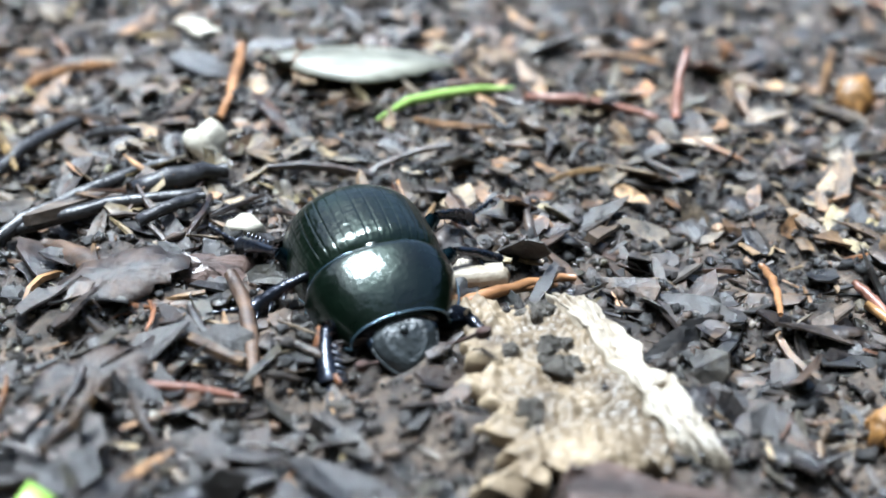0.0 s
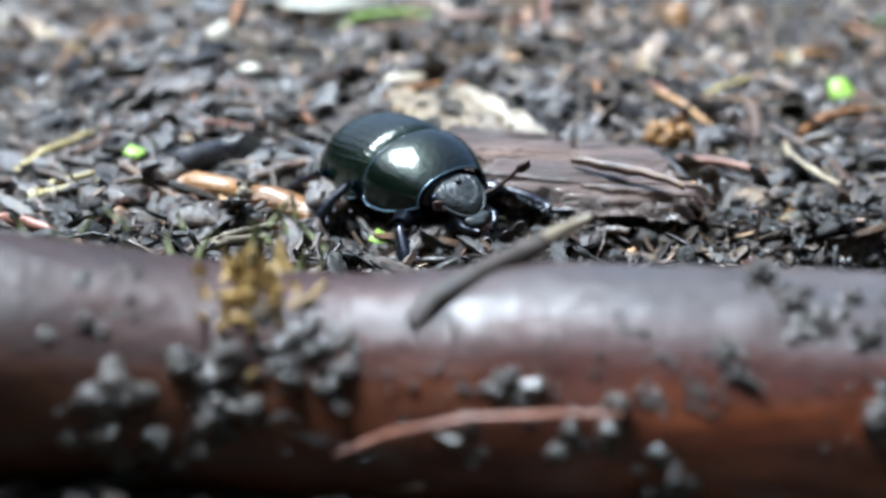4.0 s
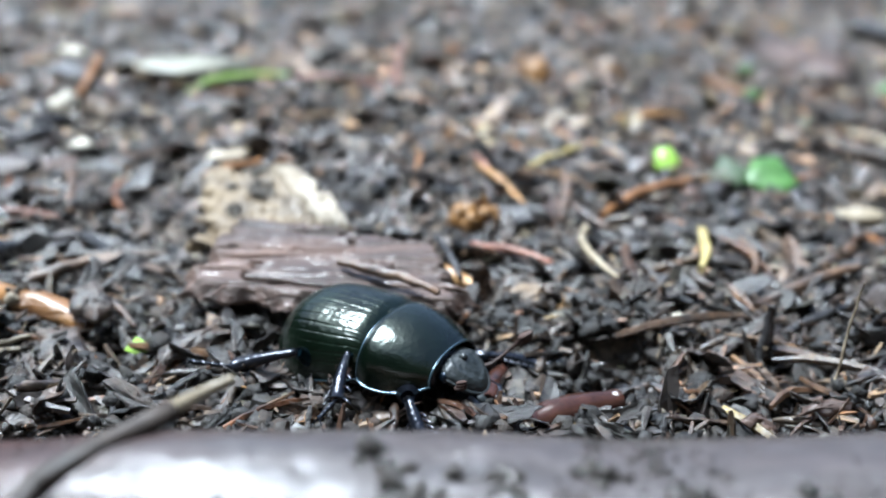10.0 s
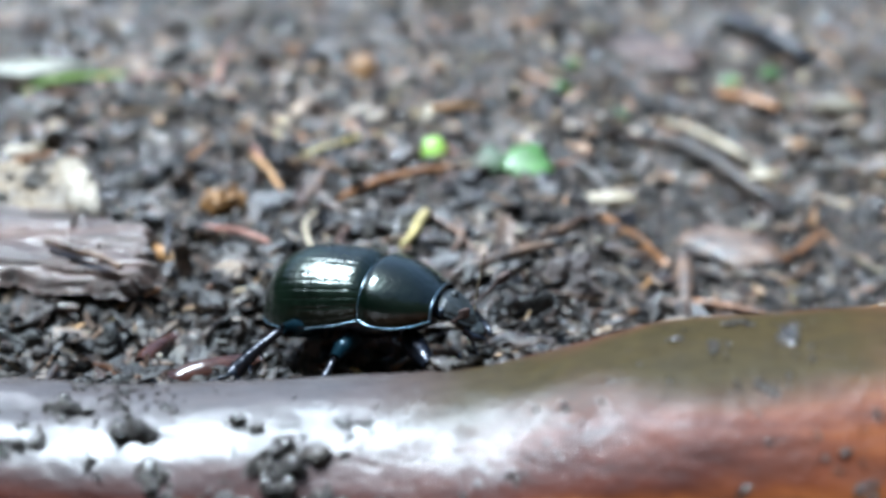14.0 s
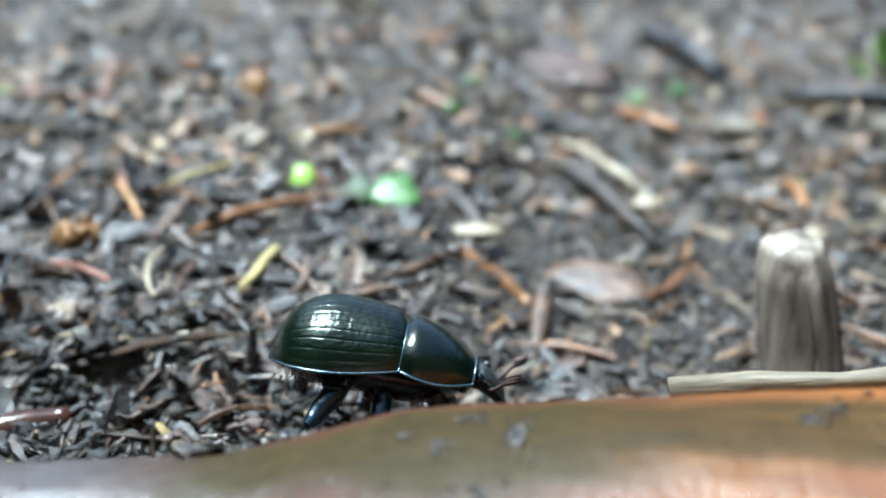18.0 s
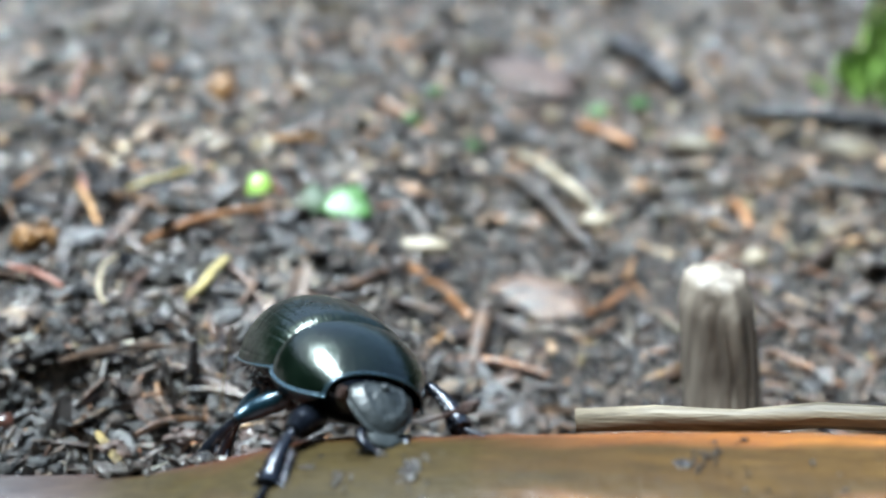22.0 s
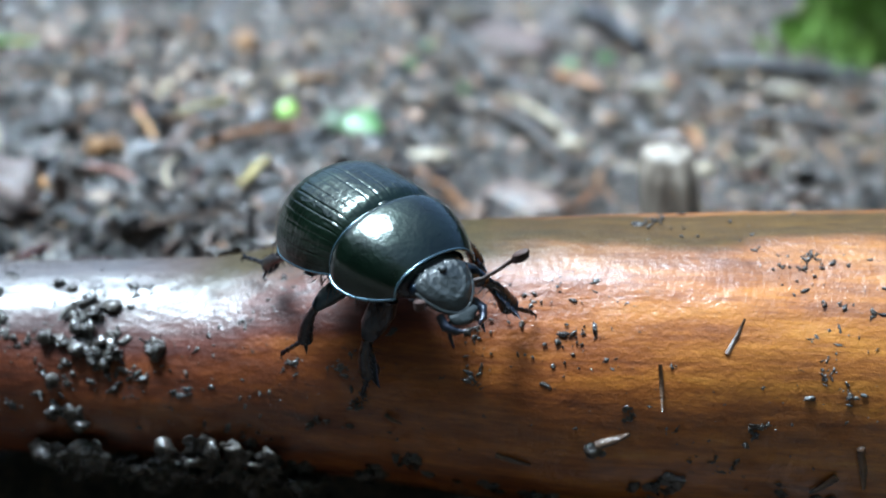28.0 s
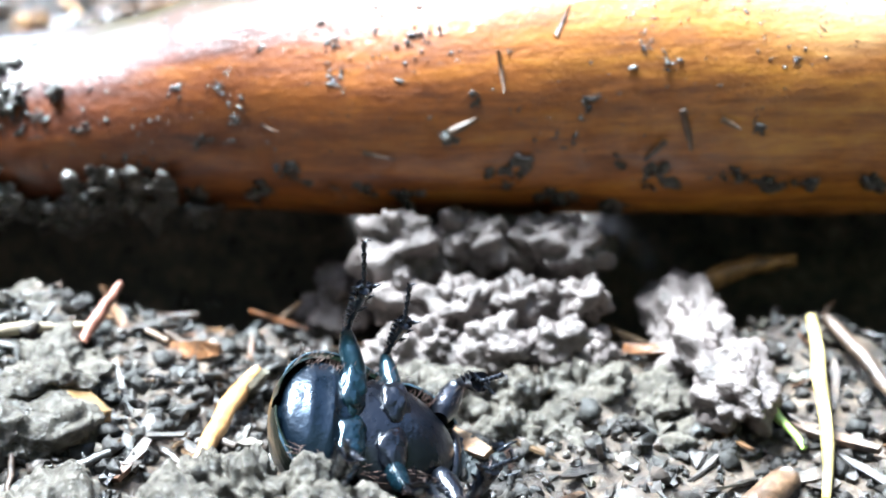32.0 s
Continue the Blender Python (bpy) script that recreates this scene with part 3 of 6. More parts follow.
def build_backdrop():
    """An added ring round the clearing, far outside the view: it blocks low light, most on the near side."""
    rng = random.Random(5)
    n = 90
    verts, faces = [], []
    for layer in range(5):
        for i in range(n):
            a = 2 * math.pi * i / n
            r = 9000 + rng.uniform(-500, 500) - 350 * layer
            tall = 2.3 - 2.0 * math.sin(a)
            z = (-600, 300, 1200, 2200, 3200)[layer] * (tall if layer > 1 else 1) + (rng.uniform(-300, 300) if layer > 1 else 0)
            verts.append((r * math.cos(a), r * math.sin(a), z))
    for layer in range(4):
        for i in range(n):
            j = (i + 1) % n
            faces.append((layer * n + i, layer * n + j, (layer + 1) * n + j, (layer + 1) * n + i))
    tagged(part("backdrop", (verts, faces), RING_WALL), "dark green unseen ring added far around to block low light", "woods", kind="structure")


# ---------------------------------------------------------------- fallen branch


def build_branch():
    rng = random.Random(11)
    thing = new("fallen_branch")
    sides, step = 72, 0.9
    xs = np.arange(-62, 152, step)
    verts, faces = [], []
    for x in xs:
        cy, cz, r = branch_axis(x)
        for s in range(sides):
            a = 2 * math.pi * s / sides
            dy, dz = math.sin(a), math.cos(a)
            d = 0.35 * noise.noise(Vector((x / 14, dy * 1.3, dz * 1.3))) + 0.10 * noise.noise(Vector((x / 5, dy * 5, dz * 5)))
            d += 0.05 * noise.noise(Vector((x / 1.2, dy * 9, dz * 9)))
            knob = 1.5 * math.exp(-(((x + 17) / 7) ** 2)) * max(0, 0.4 - dy) * max(0, dz + 0.5)
            scar = 0.9 * math.exp(-(((x - 27) / 7) ** 2)) * max(0, dz) * (0.3 + 0.7 * noise.noise(Vector((x / 2.0, dy * 4, 7))))
            rr = r + d + knob * 0.6 + max(-0.2, scar) * 0.6
            verts.append((x, cy + dy * rr, cz + dz * rr))
    n = len(xs)
    for i in range(n - 1):
        for s in range(sides):
            q = (s + 1) % sides
            faces.append((i * sides + s, (i + 1) * sides + s, (i + 1) * sides + q, i * sides + q))
    faces.append(tuple(range(sides)))
    faces.append(tuple(range((n - 1) * sides, n * sides))[::-1])
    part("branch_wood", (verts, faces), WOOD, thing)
    pts = [(5.4, -0.4, 10.9), (6.3, 0.4, 11.9), (8.8, 2.9, 12.5), (10.2, 4.2, 12.7), (11.6, 5.7, 12.9)]
    stub = part("branch_stub", tube(pts, [0.6, 0.62, 0.55, 0.6, 0.5], 12, 0.3, rng), STUB, thing, "broken dark side twig")
    part("twig_tip", tube([(11.2, 5.4, 12.85), (12.7, 6.9, 13.1), (14.2, 8.5, 13.2)], [0.42, 0.36, 0.22], 9, 0.3, rng), PALE, stub, "pale peeled tip")
    tagged(thing, "rain-wet orange-brown branch without bark, muddy on top", "branch")
    return thing


def grit_on_branch():
    """Mud, crumbs and shreds stuck to the wet branch."""
    rng = random.Random(21)
    group = "mud clumps on the branch"

    def clump(x, angle, size, count, mat, name, label, category, lift=-0.2):
        p, nrm = on_branch(x, angle, lift)
        shapes = []
        for k in range(count):
            s = size * rng.uniform(0.35, 0.8)
            o = Vector((rng.gauss(0, size * 0.5), rng.gauss(0, size * 0.55), 0))
            shapes.append(moved(crumbly((s * 1.15, s * 0.85, s * 0.28), rng.random() * 50, 18, 12) if size > 0.85 else lump((s * 1.5, s * 0.8, s * 0.4), 1.3, rng.random() * 50, 12, 8), Matrix.Translation(o) @ Euler((rng.random() * 0.6, rng.random() * 0.6, rng.random() * 6)).to_matrix().to_4x4()))
        ob = new(name)
        for shape in shapes:
            part("mud_lump", shape, mat, ob)
        ob.matrix_world = Matrix.Translation(p * MM) @ nrm.to_track_quat("Z", "X").to_matrix().to_4x4()
        tagged(ob, label, category, group)

    for x, a, s, c in ((45, 35, 1.7, 10), (46.5, 52, 1.5, 9), (47.5, 66, 1.2, 7), (50.5, 55, 0.9, 5), (42.5, 12, 0.9, 4), (52.5, 78, 0.6, 4),
                       (83, 96, 0.9, 4), (84.5, 80, 0.6, 3), (90.3, 52, 0.6, 3), (92, 46, 0.5, 3), (88.5, 62, 0.5, 2), (102, 105, 0.8, 4),
                       (1.4, 50, 1.3, 7), (-1.5, 30, 1.4, 8), (-4, 60, 1.6, 9), (-9, 75, 1.8, 9), (-12, 55, 1.2, 6), (-6, 95, 1.6, 8),
                       (23, 18, 1.4, 9), (25.5, 25, 1.2, 7), (28, 15, 1.3, 7), (31, 28, 1.0, 6), (35, 40, 0.7, 3), (20, 45, 0.8, 4),
                       (71.5, 6, 0.8, 4), (77, -4, 0.5, 2), (81, -8, 0.5, 2), (99, 40, 0.5, 3), (74.5, 72, 0.6, 3), (60, 20, 0.45, 2), (66, 64, 0.4, 2), (47, 104, 1.3, 8), (50, 112, 1.5, 9), (53, 108, 1.2, 8), (56, 114, 1.4, 9), (59, 118, 1.1, 7), (44, 96, 1.2, 7),
                       (-14, 10, 1.6, 9), (-9, 25, 1.3, 7), (-18, 35, 1.5, 8), (82, 88, 0.5, 3), (64, 112, 1.0, 6), (70, 114, 1.1, 7), (76, 116, 1.2, 8), (80, 114, 1.2, 8), (88, 112, 0.9, 5), (98, 112, 0.8, 5), (110, 110, 0.8, 5), (96, 110, 0.6, 3), (107, 96, 0.6, 3), (37, 22, 1.0, 6), (33, 8, 0.9, 5), (39, 45, 1.1, 6), (15, 30, 0.7, 4), (10, 62, 0.8, 4), (13, 75, 1.2, 7), (17, 88, 1.3, 7), (8, 85, 1.0, 6), (27, 60, 0.9, 5), (31, 72, 1.0, 5), (-3, 78, 1.0, 6), (-16, 62, 1.2, 7), (-8, 48, 0.9, 5), (43, 74, 1.0, 6), (63, 95, 0.5, 3), (72, 48, 0.4, 2), (78, 40, 0.35, 2), (94, 84, 0.6, 3), (114, 70, 0.5, 3)):
        clump(x, a, s, c, BRANCH_MUD, "mud_clump", "lump of wet grey mud stuck to the branch", "mud") if a < 101 or rng.random() < 0.4 else None
    # Hanging mud, carried on to the right to darken the underside as shade does.
    for k in range(15):
        clump(58 + k * 4.6 + rng.uniform(-2, 2), 121 + rng.gauss(0, 7), rng.uniform(0.7, 1.5), 8, BRANCH_MUD, "mud_clump", "crust of wet dark mud hanging under the branch", "mud")
    verts, faces = [], []
    for k in range(4200):
        if k % 16 == 0:
            cx, ca, spread = rng.uniform(-30, 125), rng.gauss(45, 45), rng.choice((0.4, 1.0, 2.5, 6.0))
        x, a = cx + rng.gauss(0, spread), ca + rng.gauss(0, spread * 5)
        p, nrm = on_branch(x, a, -0.02)
        s = min(0.36, 0.035 + abs(rng.gauss(0, 0.07)))
        m = Matrix.Translation(p) @ nrm.to_track_quat("Z", "X").to_matrix().to_4x4() @ Euler((0, 0, rng.random() * 6)).to_matrix().to_4x4()
        v, f = lump((s * rng.uniform(0.8, 2.4), s * rng.uniform(0.6, 1.2), s * 0.5), 1.0, k * 1.7, 7, 5)
        o = len(verts)
        verts += [tuple(m @ Vector(q)) for q in v]
        faces += [tuple(i + o for i in q) for q in f]
    tagged(part("grit", (verts, faces), BRANCH_MUD), "fine wet grit stuck to the branch", "grit", kind="stuff")
    for x, a, dx, da, r in ((91.5, 58, 1.2, -12, 0.18), (87, 62, 0.3, 16, 0.16), (101, 88, 0.8, 16, 0.32), (99.8, 100, -1.6, 8, 0.25), (83, 92, 2.2, -5, 0.4), (76, 100, 2.5, 3, 0.2), (68, 88, 1.2, 3, 0.15), (104, 92, 1.5, 4, 0.25)):
        p, n0 = on_branch(x, a, 0.12)
        q, n1 = on_branch(x + dx, a + da, 0.2)
        ob = part("bark_shred", tube([p, (p + q) / 2 + n0 * 0.15, q], [r, r * 0.9, r * 0.4], 6, 0.5, rng), GREY_WOOD)
        tagged(ob, "short wet shred of bark stuck to the branch", "bark shred", "shreds on the branch")
    pts = [(1.5, -3.0, 5.2), (4.5, -4.3, 7.4), (8, -5.0, 8.8), (11.5, -4.9, 9.1), (15, -4.2, 8.9)]
    tagged(part("fir_needle", tube(pts, [0.14, 0.22, 0.23, 0.2, 0.1], 7, 0.2, rng), RED_STEM), "reddish needle bowed over the branch's side", "needle")
    # a tuft of rusty moss on top
    shapes = []
    for k in range(70):
        b, nrm = on_branch(-2.5 + rng.gauss(0, 1.1), 12 + rng.gauss(0, 16), -0.2)
        tip = b + nrm * rng.uniform(0.5, 1.8) + Vector((rng.gauss(0, 0.6), rng.gauss(0, 0.5), 0))
        shapes.append(tube([b, (b + tip) / 2 + Vector((rng.gauss(0, 0.2), 0, 0.1)), tip], [0.22, 0.2, 0.06], 5))
    tagged(part("moss_tuft", joined(*shapes), RUST_MOSS), "small rusty-yellow tuft of moss on the branch", "moss")
    shapes = []
    for k in range(60):
        x = rng.uniform(-16, 1)
        b = Vector((x, 9.5 + rng.gauss(0, 1.5), 6 + rng.uniform(0, 5)))
        tip = b + Vector((rng.gauss(0, 0.8), rng.gauss(0.3, 0.6), rng.uniform(0.6, 1.8)))
        shapes.append(tube([b, (b + tip) / 2, tip], [0.16, 0.14, 0.05], 4))
    tagged(part("moss_strip", joined(*shapes), DULL_MOSS), "thin strip of dull green moss along the branch's back", "moss")
    for x, a, s, c in ((54.5, -36, 1.6, 7), (56.5, -30, 1.5, 7), (58.2, -40, 1.4, 6), (52.5, -42, 1.3, 6), (60, -46, 1.2, 5)):
        clump(x, a, s, c, BRANCH_MUD, "mud_clump", "smear of shining wet mud on the branch's back", "mud")
    for k in range(9):
        clump(44 + k * 2.1 + rng.uniform(-0.6, 0.6), 124 + rng.gauss(0, 5), rng.uniform(1.7, 2.4), 9, BRANCH_MUD, "mud_clump", "crust of wet dark mud hanging under the branch", "mud", 0.9)


# ---------------------------------------------------------------- litter that nobody could count


def flake_shape(rng, n=8):
    """An irregular, cupped bit of leaf about 1 mm across, to be scaled."""
    long = rng.uniform(1.2, 3.2)
    verts = []
    turn = rng.random() * 6
    ring = []
    for i in range(n):
        a = 2 * math.pi * i / n
        r = rng.uniform(0.65, 1.1)
        ring.append((math.cos(a) * r * long * 0.5, math.sin(a) * r * 0.5))
    curl, tw = rng.uniform(-0.5, 0.6), rng.uniform(-0.35, 0.35)
    for k, dz in ((1, 0.028), (1, -0.028)):
        for x, y in ring:
            verts.append((x, y, dz + curl * (y * y * 1.6 + 0.1 * x * x) + tw * x * y + rng.uniform(-0.03, 0.03)))
        verts.append((0, 0, dz * 1.2 + rng.uniform(-0.03, 0.08)))
    faces = []
    for i in range(n):
        j = (i + 1) % n
        faces.append((i, j, n))
        faces.append((n + 1 + j, n + 1 + i, 2 * n + 1))
        faces.append((i, n + 1 + i, n + 1 + j, j))
    return verts, faces


def strip_shape(rng):
    """A torn, twisted strip of wood or leaf, about 1 mm long, to be scaled."""
    n = 5
    w = rng.uniform(0.07, 0.2)
    bend, tw = rng.uniform(-0.25, 0.35), rng.uniform(-0.9, 0.9)
    verts, faces = [], []
    for i in range(n):
        k = i / (n - 1) - 0.5
        ww = w * rng.uniform(0.6, 1.1) * (1.0 if 0 < i < n - 1 else rng.uniform(0.25, 0.8))
        h = w * rng.uniform(0.2, 0.5)
        a = tw * k
        for sy, sz in ((-1, -1), (1, -1), (1, 1), (-1, 1)):
            y, z = sy * ww * 0.5, sz * h * 0.5
            verts.append((k, y * math.cos(a) - z * math.sin(a) + bend * k * k * 0.4, y * math.sin(a) + z * math.cos(a) + 0.25 * bend * (0.25 - k * k)))
    for i in range(n - 1):
        for s in range(4):
            q = (s + 1) % 4
            faces.append((i * 4 + s, i * 4 + q, (i + 1) * 4 + q, (i + 1) * 4 + s))
    faces += [(3, 2, 1, 0), (n * 4 - 4, n * 4 - 3, n * 4 - 2, n * 4 - 1)]
    return verts, faces


def rod_shape(rng):
    pts = []
    c = rng.uniform(-0.16, 0.16)
    for i in range(5):
        k = i / 4 - 0.5
        pts.append((k, c * (1 - 4 * k * k) + rng.uniform(-0.01, 0.01), 0.05 * (1 - 4 * k * k)))
    r = rng.uniform(0.03, 0.055)
    return tube(pts, [r * 0.7, r, r, r * 0.95, r * 0.4], 5, 0.25, rng)


def crumb_shape(rng):
    v, f = lump((0.5, 0.42, 0.34), 1.0, rng.random() * 90, 6, 4)
    return [tuple(c + rng.uniform(-0.12, 0.12) for c in p) for p in v], f


def scatter(name, label, category, mat, maker, count, size, region, seed, tilt=0.35, lift=0.1, keep=None, flat=True, kinds=14):
    """Many loose pieces as one object."""
    rng = random.Random(seed)
    shapes = [maker(rng) for _ in range(kinds)]
    arrays = [(np.array(v, float), f) for v, f in shapes]
    verts, faces, total = [], [], 0
    x0, x1, y0, y1 = region
    px, py, ps = [], [], []
    while len(px) < count:
        x, y = rng.uniform(x0, x1), y0 + (y1 - y0) * rng.random() ** 1.25
        if keep is not None and not keep(x, y):
            continue
        px.append(x), py.append(y), ps.append(size * min(2.0, math.exp(rng.gauss(0, 0.4))))
    pz = ground_height(np.array(px), np.array(py))
    for x, y, z, s in zip(px, py, pz, ps):
        v, f = arrays[rng.randrange(kinds)]
        m = np.array(Euler((rng.gauss(0, tilt), rng.gauss(0, tilt), rng.random() * 6.283)).to_matrix())
        w = (v * s) @ m.T + np.array((x, y, z + lift * s))
        verts.append(w)
        faces += [tuple(i + total for i in q) for q in f]
        total += len(v)
    ob = part(name, (np.concatenate(verts), faces), mat, flat=flat)
    return tagged(ob, label, category, kind="stuff")


def off_branch(x, y):
    cy, cz, r = branch_axis(x)
    return abs(y - cy) > r - 1.0


def off_trail(x, y):
    """Clear of the larger landmarks, of the branch and of the beetle's way."""
    return off_branch(x, y) and math.hypot(x - float(np.interp(-y, [-76, -66, -56, -48, -42], [-4.4, -3, -2, -1, 4])), 0 if 42 < y < 78 else 99) > 1.6 and not (4 < x < 26 and 40 < y < 58) and not (1 < x < 14 and 58 < y < 72)


def patchy(x, y):
    """Leaves lie in drifts, with bare crumbly soil between, and more sparsely on the dark wet soil by the branch."""
    if not off_trail(x, y):
        return False
    a = np.array([x]), np.array([y])
    drift = float(value_noise(a[0] / 7.0, a[1] / 7.0, 61)[0] + 0.7 * value_noise(a[0] / 19.0, a[1] / 19.0, 62)[0])
    return drift > (0.14 if y < 46 else 0.07)


def off_hollow(x, y):
    return off_branch(x, y) and not (75.5 < x < 96 and -24 < y < 8)


def build_litter():
    region = (-62, 165, 12, 205)
    scatter("leaf_litter", "small torn bits of wet dark leaves on the soil", "leaf litter", DARK_LEAF, flake_shape, 2000, 1.3, region, 1, 0.35, 0.06, patchy)
    scatter("brown_litter", "small torn bits of brown leaves on the soil", "leaf litter", BROWN_LEAF, flake_shape, 1900, 1.3, region, 2, 0.4, 0.08, patchy)
    scatter("wood_shreds", "grey and brown shreds of rotten wood", "wood shreds", GREY_WOOD, strip_shape, 2500, 2.7, region, 3, 0.2, -0.01, off_trail)
    scatter("dark_shreds", "dark wet shreds of rotten leaves and bark", "wood shreds", DARK_LEAF, strip_shape, 3600, 2.5, region, 4, 0.25, -0.01, off_trail)
    scatter("needle_litter", "loose brown conifer needles on the soil", "needles", NEEDLE, rod_shape, 1100, 5.0, region, 5, 0.14, 0.07, off_trail)
    scatter("soil_crumbs", "crumbs of wet dark humus", "soil", CRUMB, crumb_shape, 30000, 0.55, (-50, 150, 10, 130), 6, 0.5, 0.15, off_branch, False)
    scatter("large_flakes", "larger curled flakes of wet brown leaves", "leaf litter", BROWN_LEAF, flake_shape, 380, 1.8, region, 16, 0.35, 0.06, patchy, kinds=40)
    scatter("dark_flakes", "larger tilted flakes of wet blackened leaves", "leaf litter", DARK_LEAF, flake_shape, 380, 1.8, region, 17, 0.4, 0.06, patchy, kinds=40)
    scatter("bark_splinters", "dark angular splinters of bark and rotten wood", "wood splinters", GREY_WOOD, strip_shape, 700, 5.4, region, 18, 0.12, 0.03, off_trail, kinds=40)
    # Humus lumps in the near foreground; their black also stands for deep shaded gaps.
    scatter("humus_lumps", "black wet lumps of humus standing for dark gaps in the litter", "soil", HUMUS_AND_SHADE, crumb_shape, 3200, 1.1, (-36, 60, 14, 45), 19, 0.5, 0.15, off_trail, False)
    scatter("humus_grains", "black wet grains of humus among the litter", "soil", HUMUS_AND_SHADE, crumb_shape, 9500, 0.75, (-50, 140, 14, 112), 20, 0.5, 0.15, off_trail, False)
    scatter("wet_fibres", "short wet torn fibres of leaves and bark", "wood shreds", BROWN_LEAF, strip_shape, 2600, 2.0, (-34, 66, 14, 47), 33, 0.45, 0.2, off_trail, kinds=40)
    scatter("wet_scraps", "small curled wet scraps of leaves", "leaf litter", DARK_LEAF, flake_shape, 1300, 1.0, (-34, 66, 14, 47), 34, 0.6, 0.3, off_trail, kinds=40)
    scatter("wet_leaf_scraps", "curled wet scraps of blackened leaves", "leaf litter", DARK_LEAF, flake_shape, 600, 1.6, (-34, 60, 44, 80), 42, 0.4, 0.12, off_trail, kinds=40)
    near = (-45, 150, -60, 6)
    scatter("near_crumbs", "crumbs of wet humus below the branch", "soil", DARK_LEAF, crumb_shape, 4200, 0.85, near, 7, 0.5, 0.2, off_hollow)
    scatter("near_humus", "black wet crumbs of humus below the branch", "soil", HUMUS_AND_SHADE, crumb_shape, 7500, 0.95, near, 27, 0.5, 0.2, off_hollow, False)
    scatter("near_splinters", "long wet splinters and straws below the branch", "wood splinters", NEEDLE, strip_shape, 420, 5.0, near, 28, 0.3, 0.1, off_hollow, kinds=40)
    scatter("near_shreds", "wet shreds of wood and leaves below the branch", "wood shreds", DARK_LEAF, strip_shape, 1300, 3.2, near, 8, 0.35, 0.08, off_hollow)
    scatter("near_leaves", "dark wet leaf bits below the branch", "leaf litter", DARK_LEAF, flake_shape, 450, 1.3, near, 9, 0.4, 0.12, off_hollow, False)
    # Far bits are coloured paler, to stand for the grazing sheen on the ground.
    scatter("pale_litter", "grey-brown bits of leaves and wood farther off, paler for sheen", "leaf litter", TAN_LEAF, flake_shape, 4200, 1.3, (-70, 175, 84, 205), 29, 0.35, 0.2, None, kinds=40)
    scatter("tan_bits", "small tan bits of leaves and wood", "leaf litter", TAN_LEAF, strip_shape, 1500, 2.2, (-50, 150, 28, 110), 30, 0.25, 0.1, off_trail, kinds=40)
    far = (-200, 330, 200, 520)
    scatter("far_litter", "brown leaf litter farther off", "leaf litter", BROWN_LEAF, flake_shape, 2500, 4.0, far, 10, 0.3, 0.12, None, False)

# ---------------------------------------------------------------- things that one could pick up


def rod_between(name, a, b, radius, mat, label, category, group="", sag=0.05, up=0.9, bow=0.03, sides=8, seed=1, taper=0.6, rough=0.3):
    """A needle or twig from a to b (mm, x and y, with a height above the ground where given)."""
    rng = random.Random(seed)
    ends = []
    for p in (a, b):
        ends.append(Vector((p[0], p[1], rest(p[0], p[1], up) if len(p) == 2 else p[2])))
    pts = bent(ends[0], ends[1], 9, sag, rng, bow)
    radii = [radius * (taper + (1 - taper) * math.sin(math.pi * min(1, 0.15 + i / 9))) for i in range(9)]
    mid = (ends[0] + ends[1]) / 2
    ob = part(name, tube([p - mid for p in pts], radii, sides, rough, rng), mat)
    ob.location = mid * MM
    return tagged(ob, label, category, group)


def plate(name, outline, z, thick, bulge, mat, label, category, group="", turn=(0, 0, 0), step=1.2, jag=0.15, seed=3, rough=0.4, inner=3):
    rng = random.Random(seed)
    cx, cy = sum(p[0] for p in outline) / len(outline), sum(p[1] for p in outline) / len(outline)
    local = dense([(x - cx, y - cy) for x, y in outline], step, jag, rng)
    ob = part(name, slab(local, thick, bulge, rng, inner, rough), mat)
    ob.matrix_world = Matrix.Translation(Vector((cx, cy, (rest(cx, cy, 0.7) if z is None else z) + thick)) * MM) @ Euler([radians(a) for a in turn]).to_matrix().to_4x4()
    return tagged(ob, label, category, group)


def stone(x, y, size, mat, label, seed, rough=0.35, name="pebble", category="pebble", group="", z=None):
    ob = part(name, lump(size, rough, seed, 18, 12), mat)
    ob.location = Vector((x, y, (rest(x, y) if z is None else z) + size[2] * 0.55)) * MM
    return tagged(ob, label, category, group)


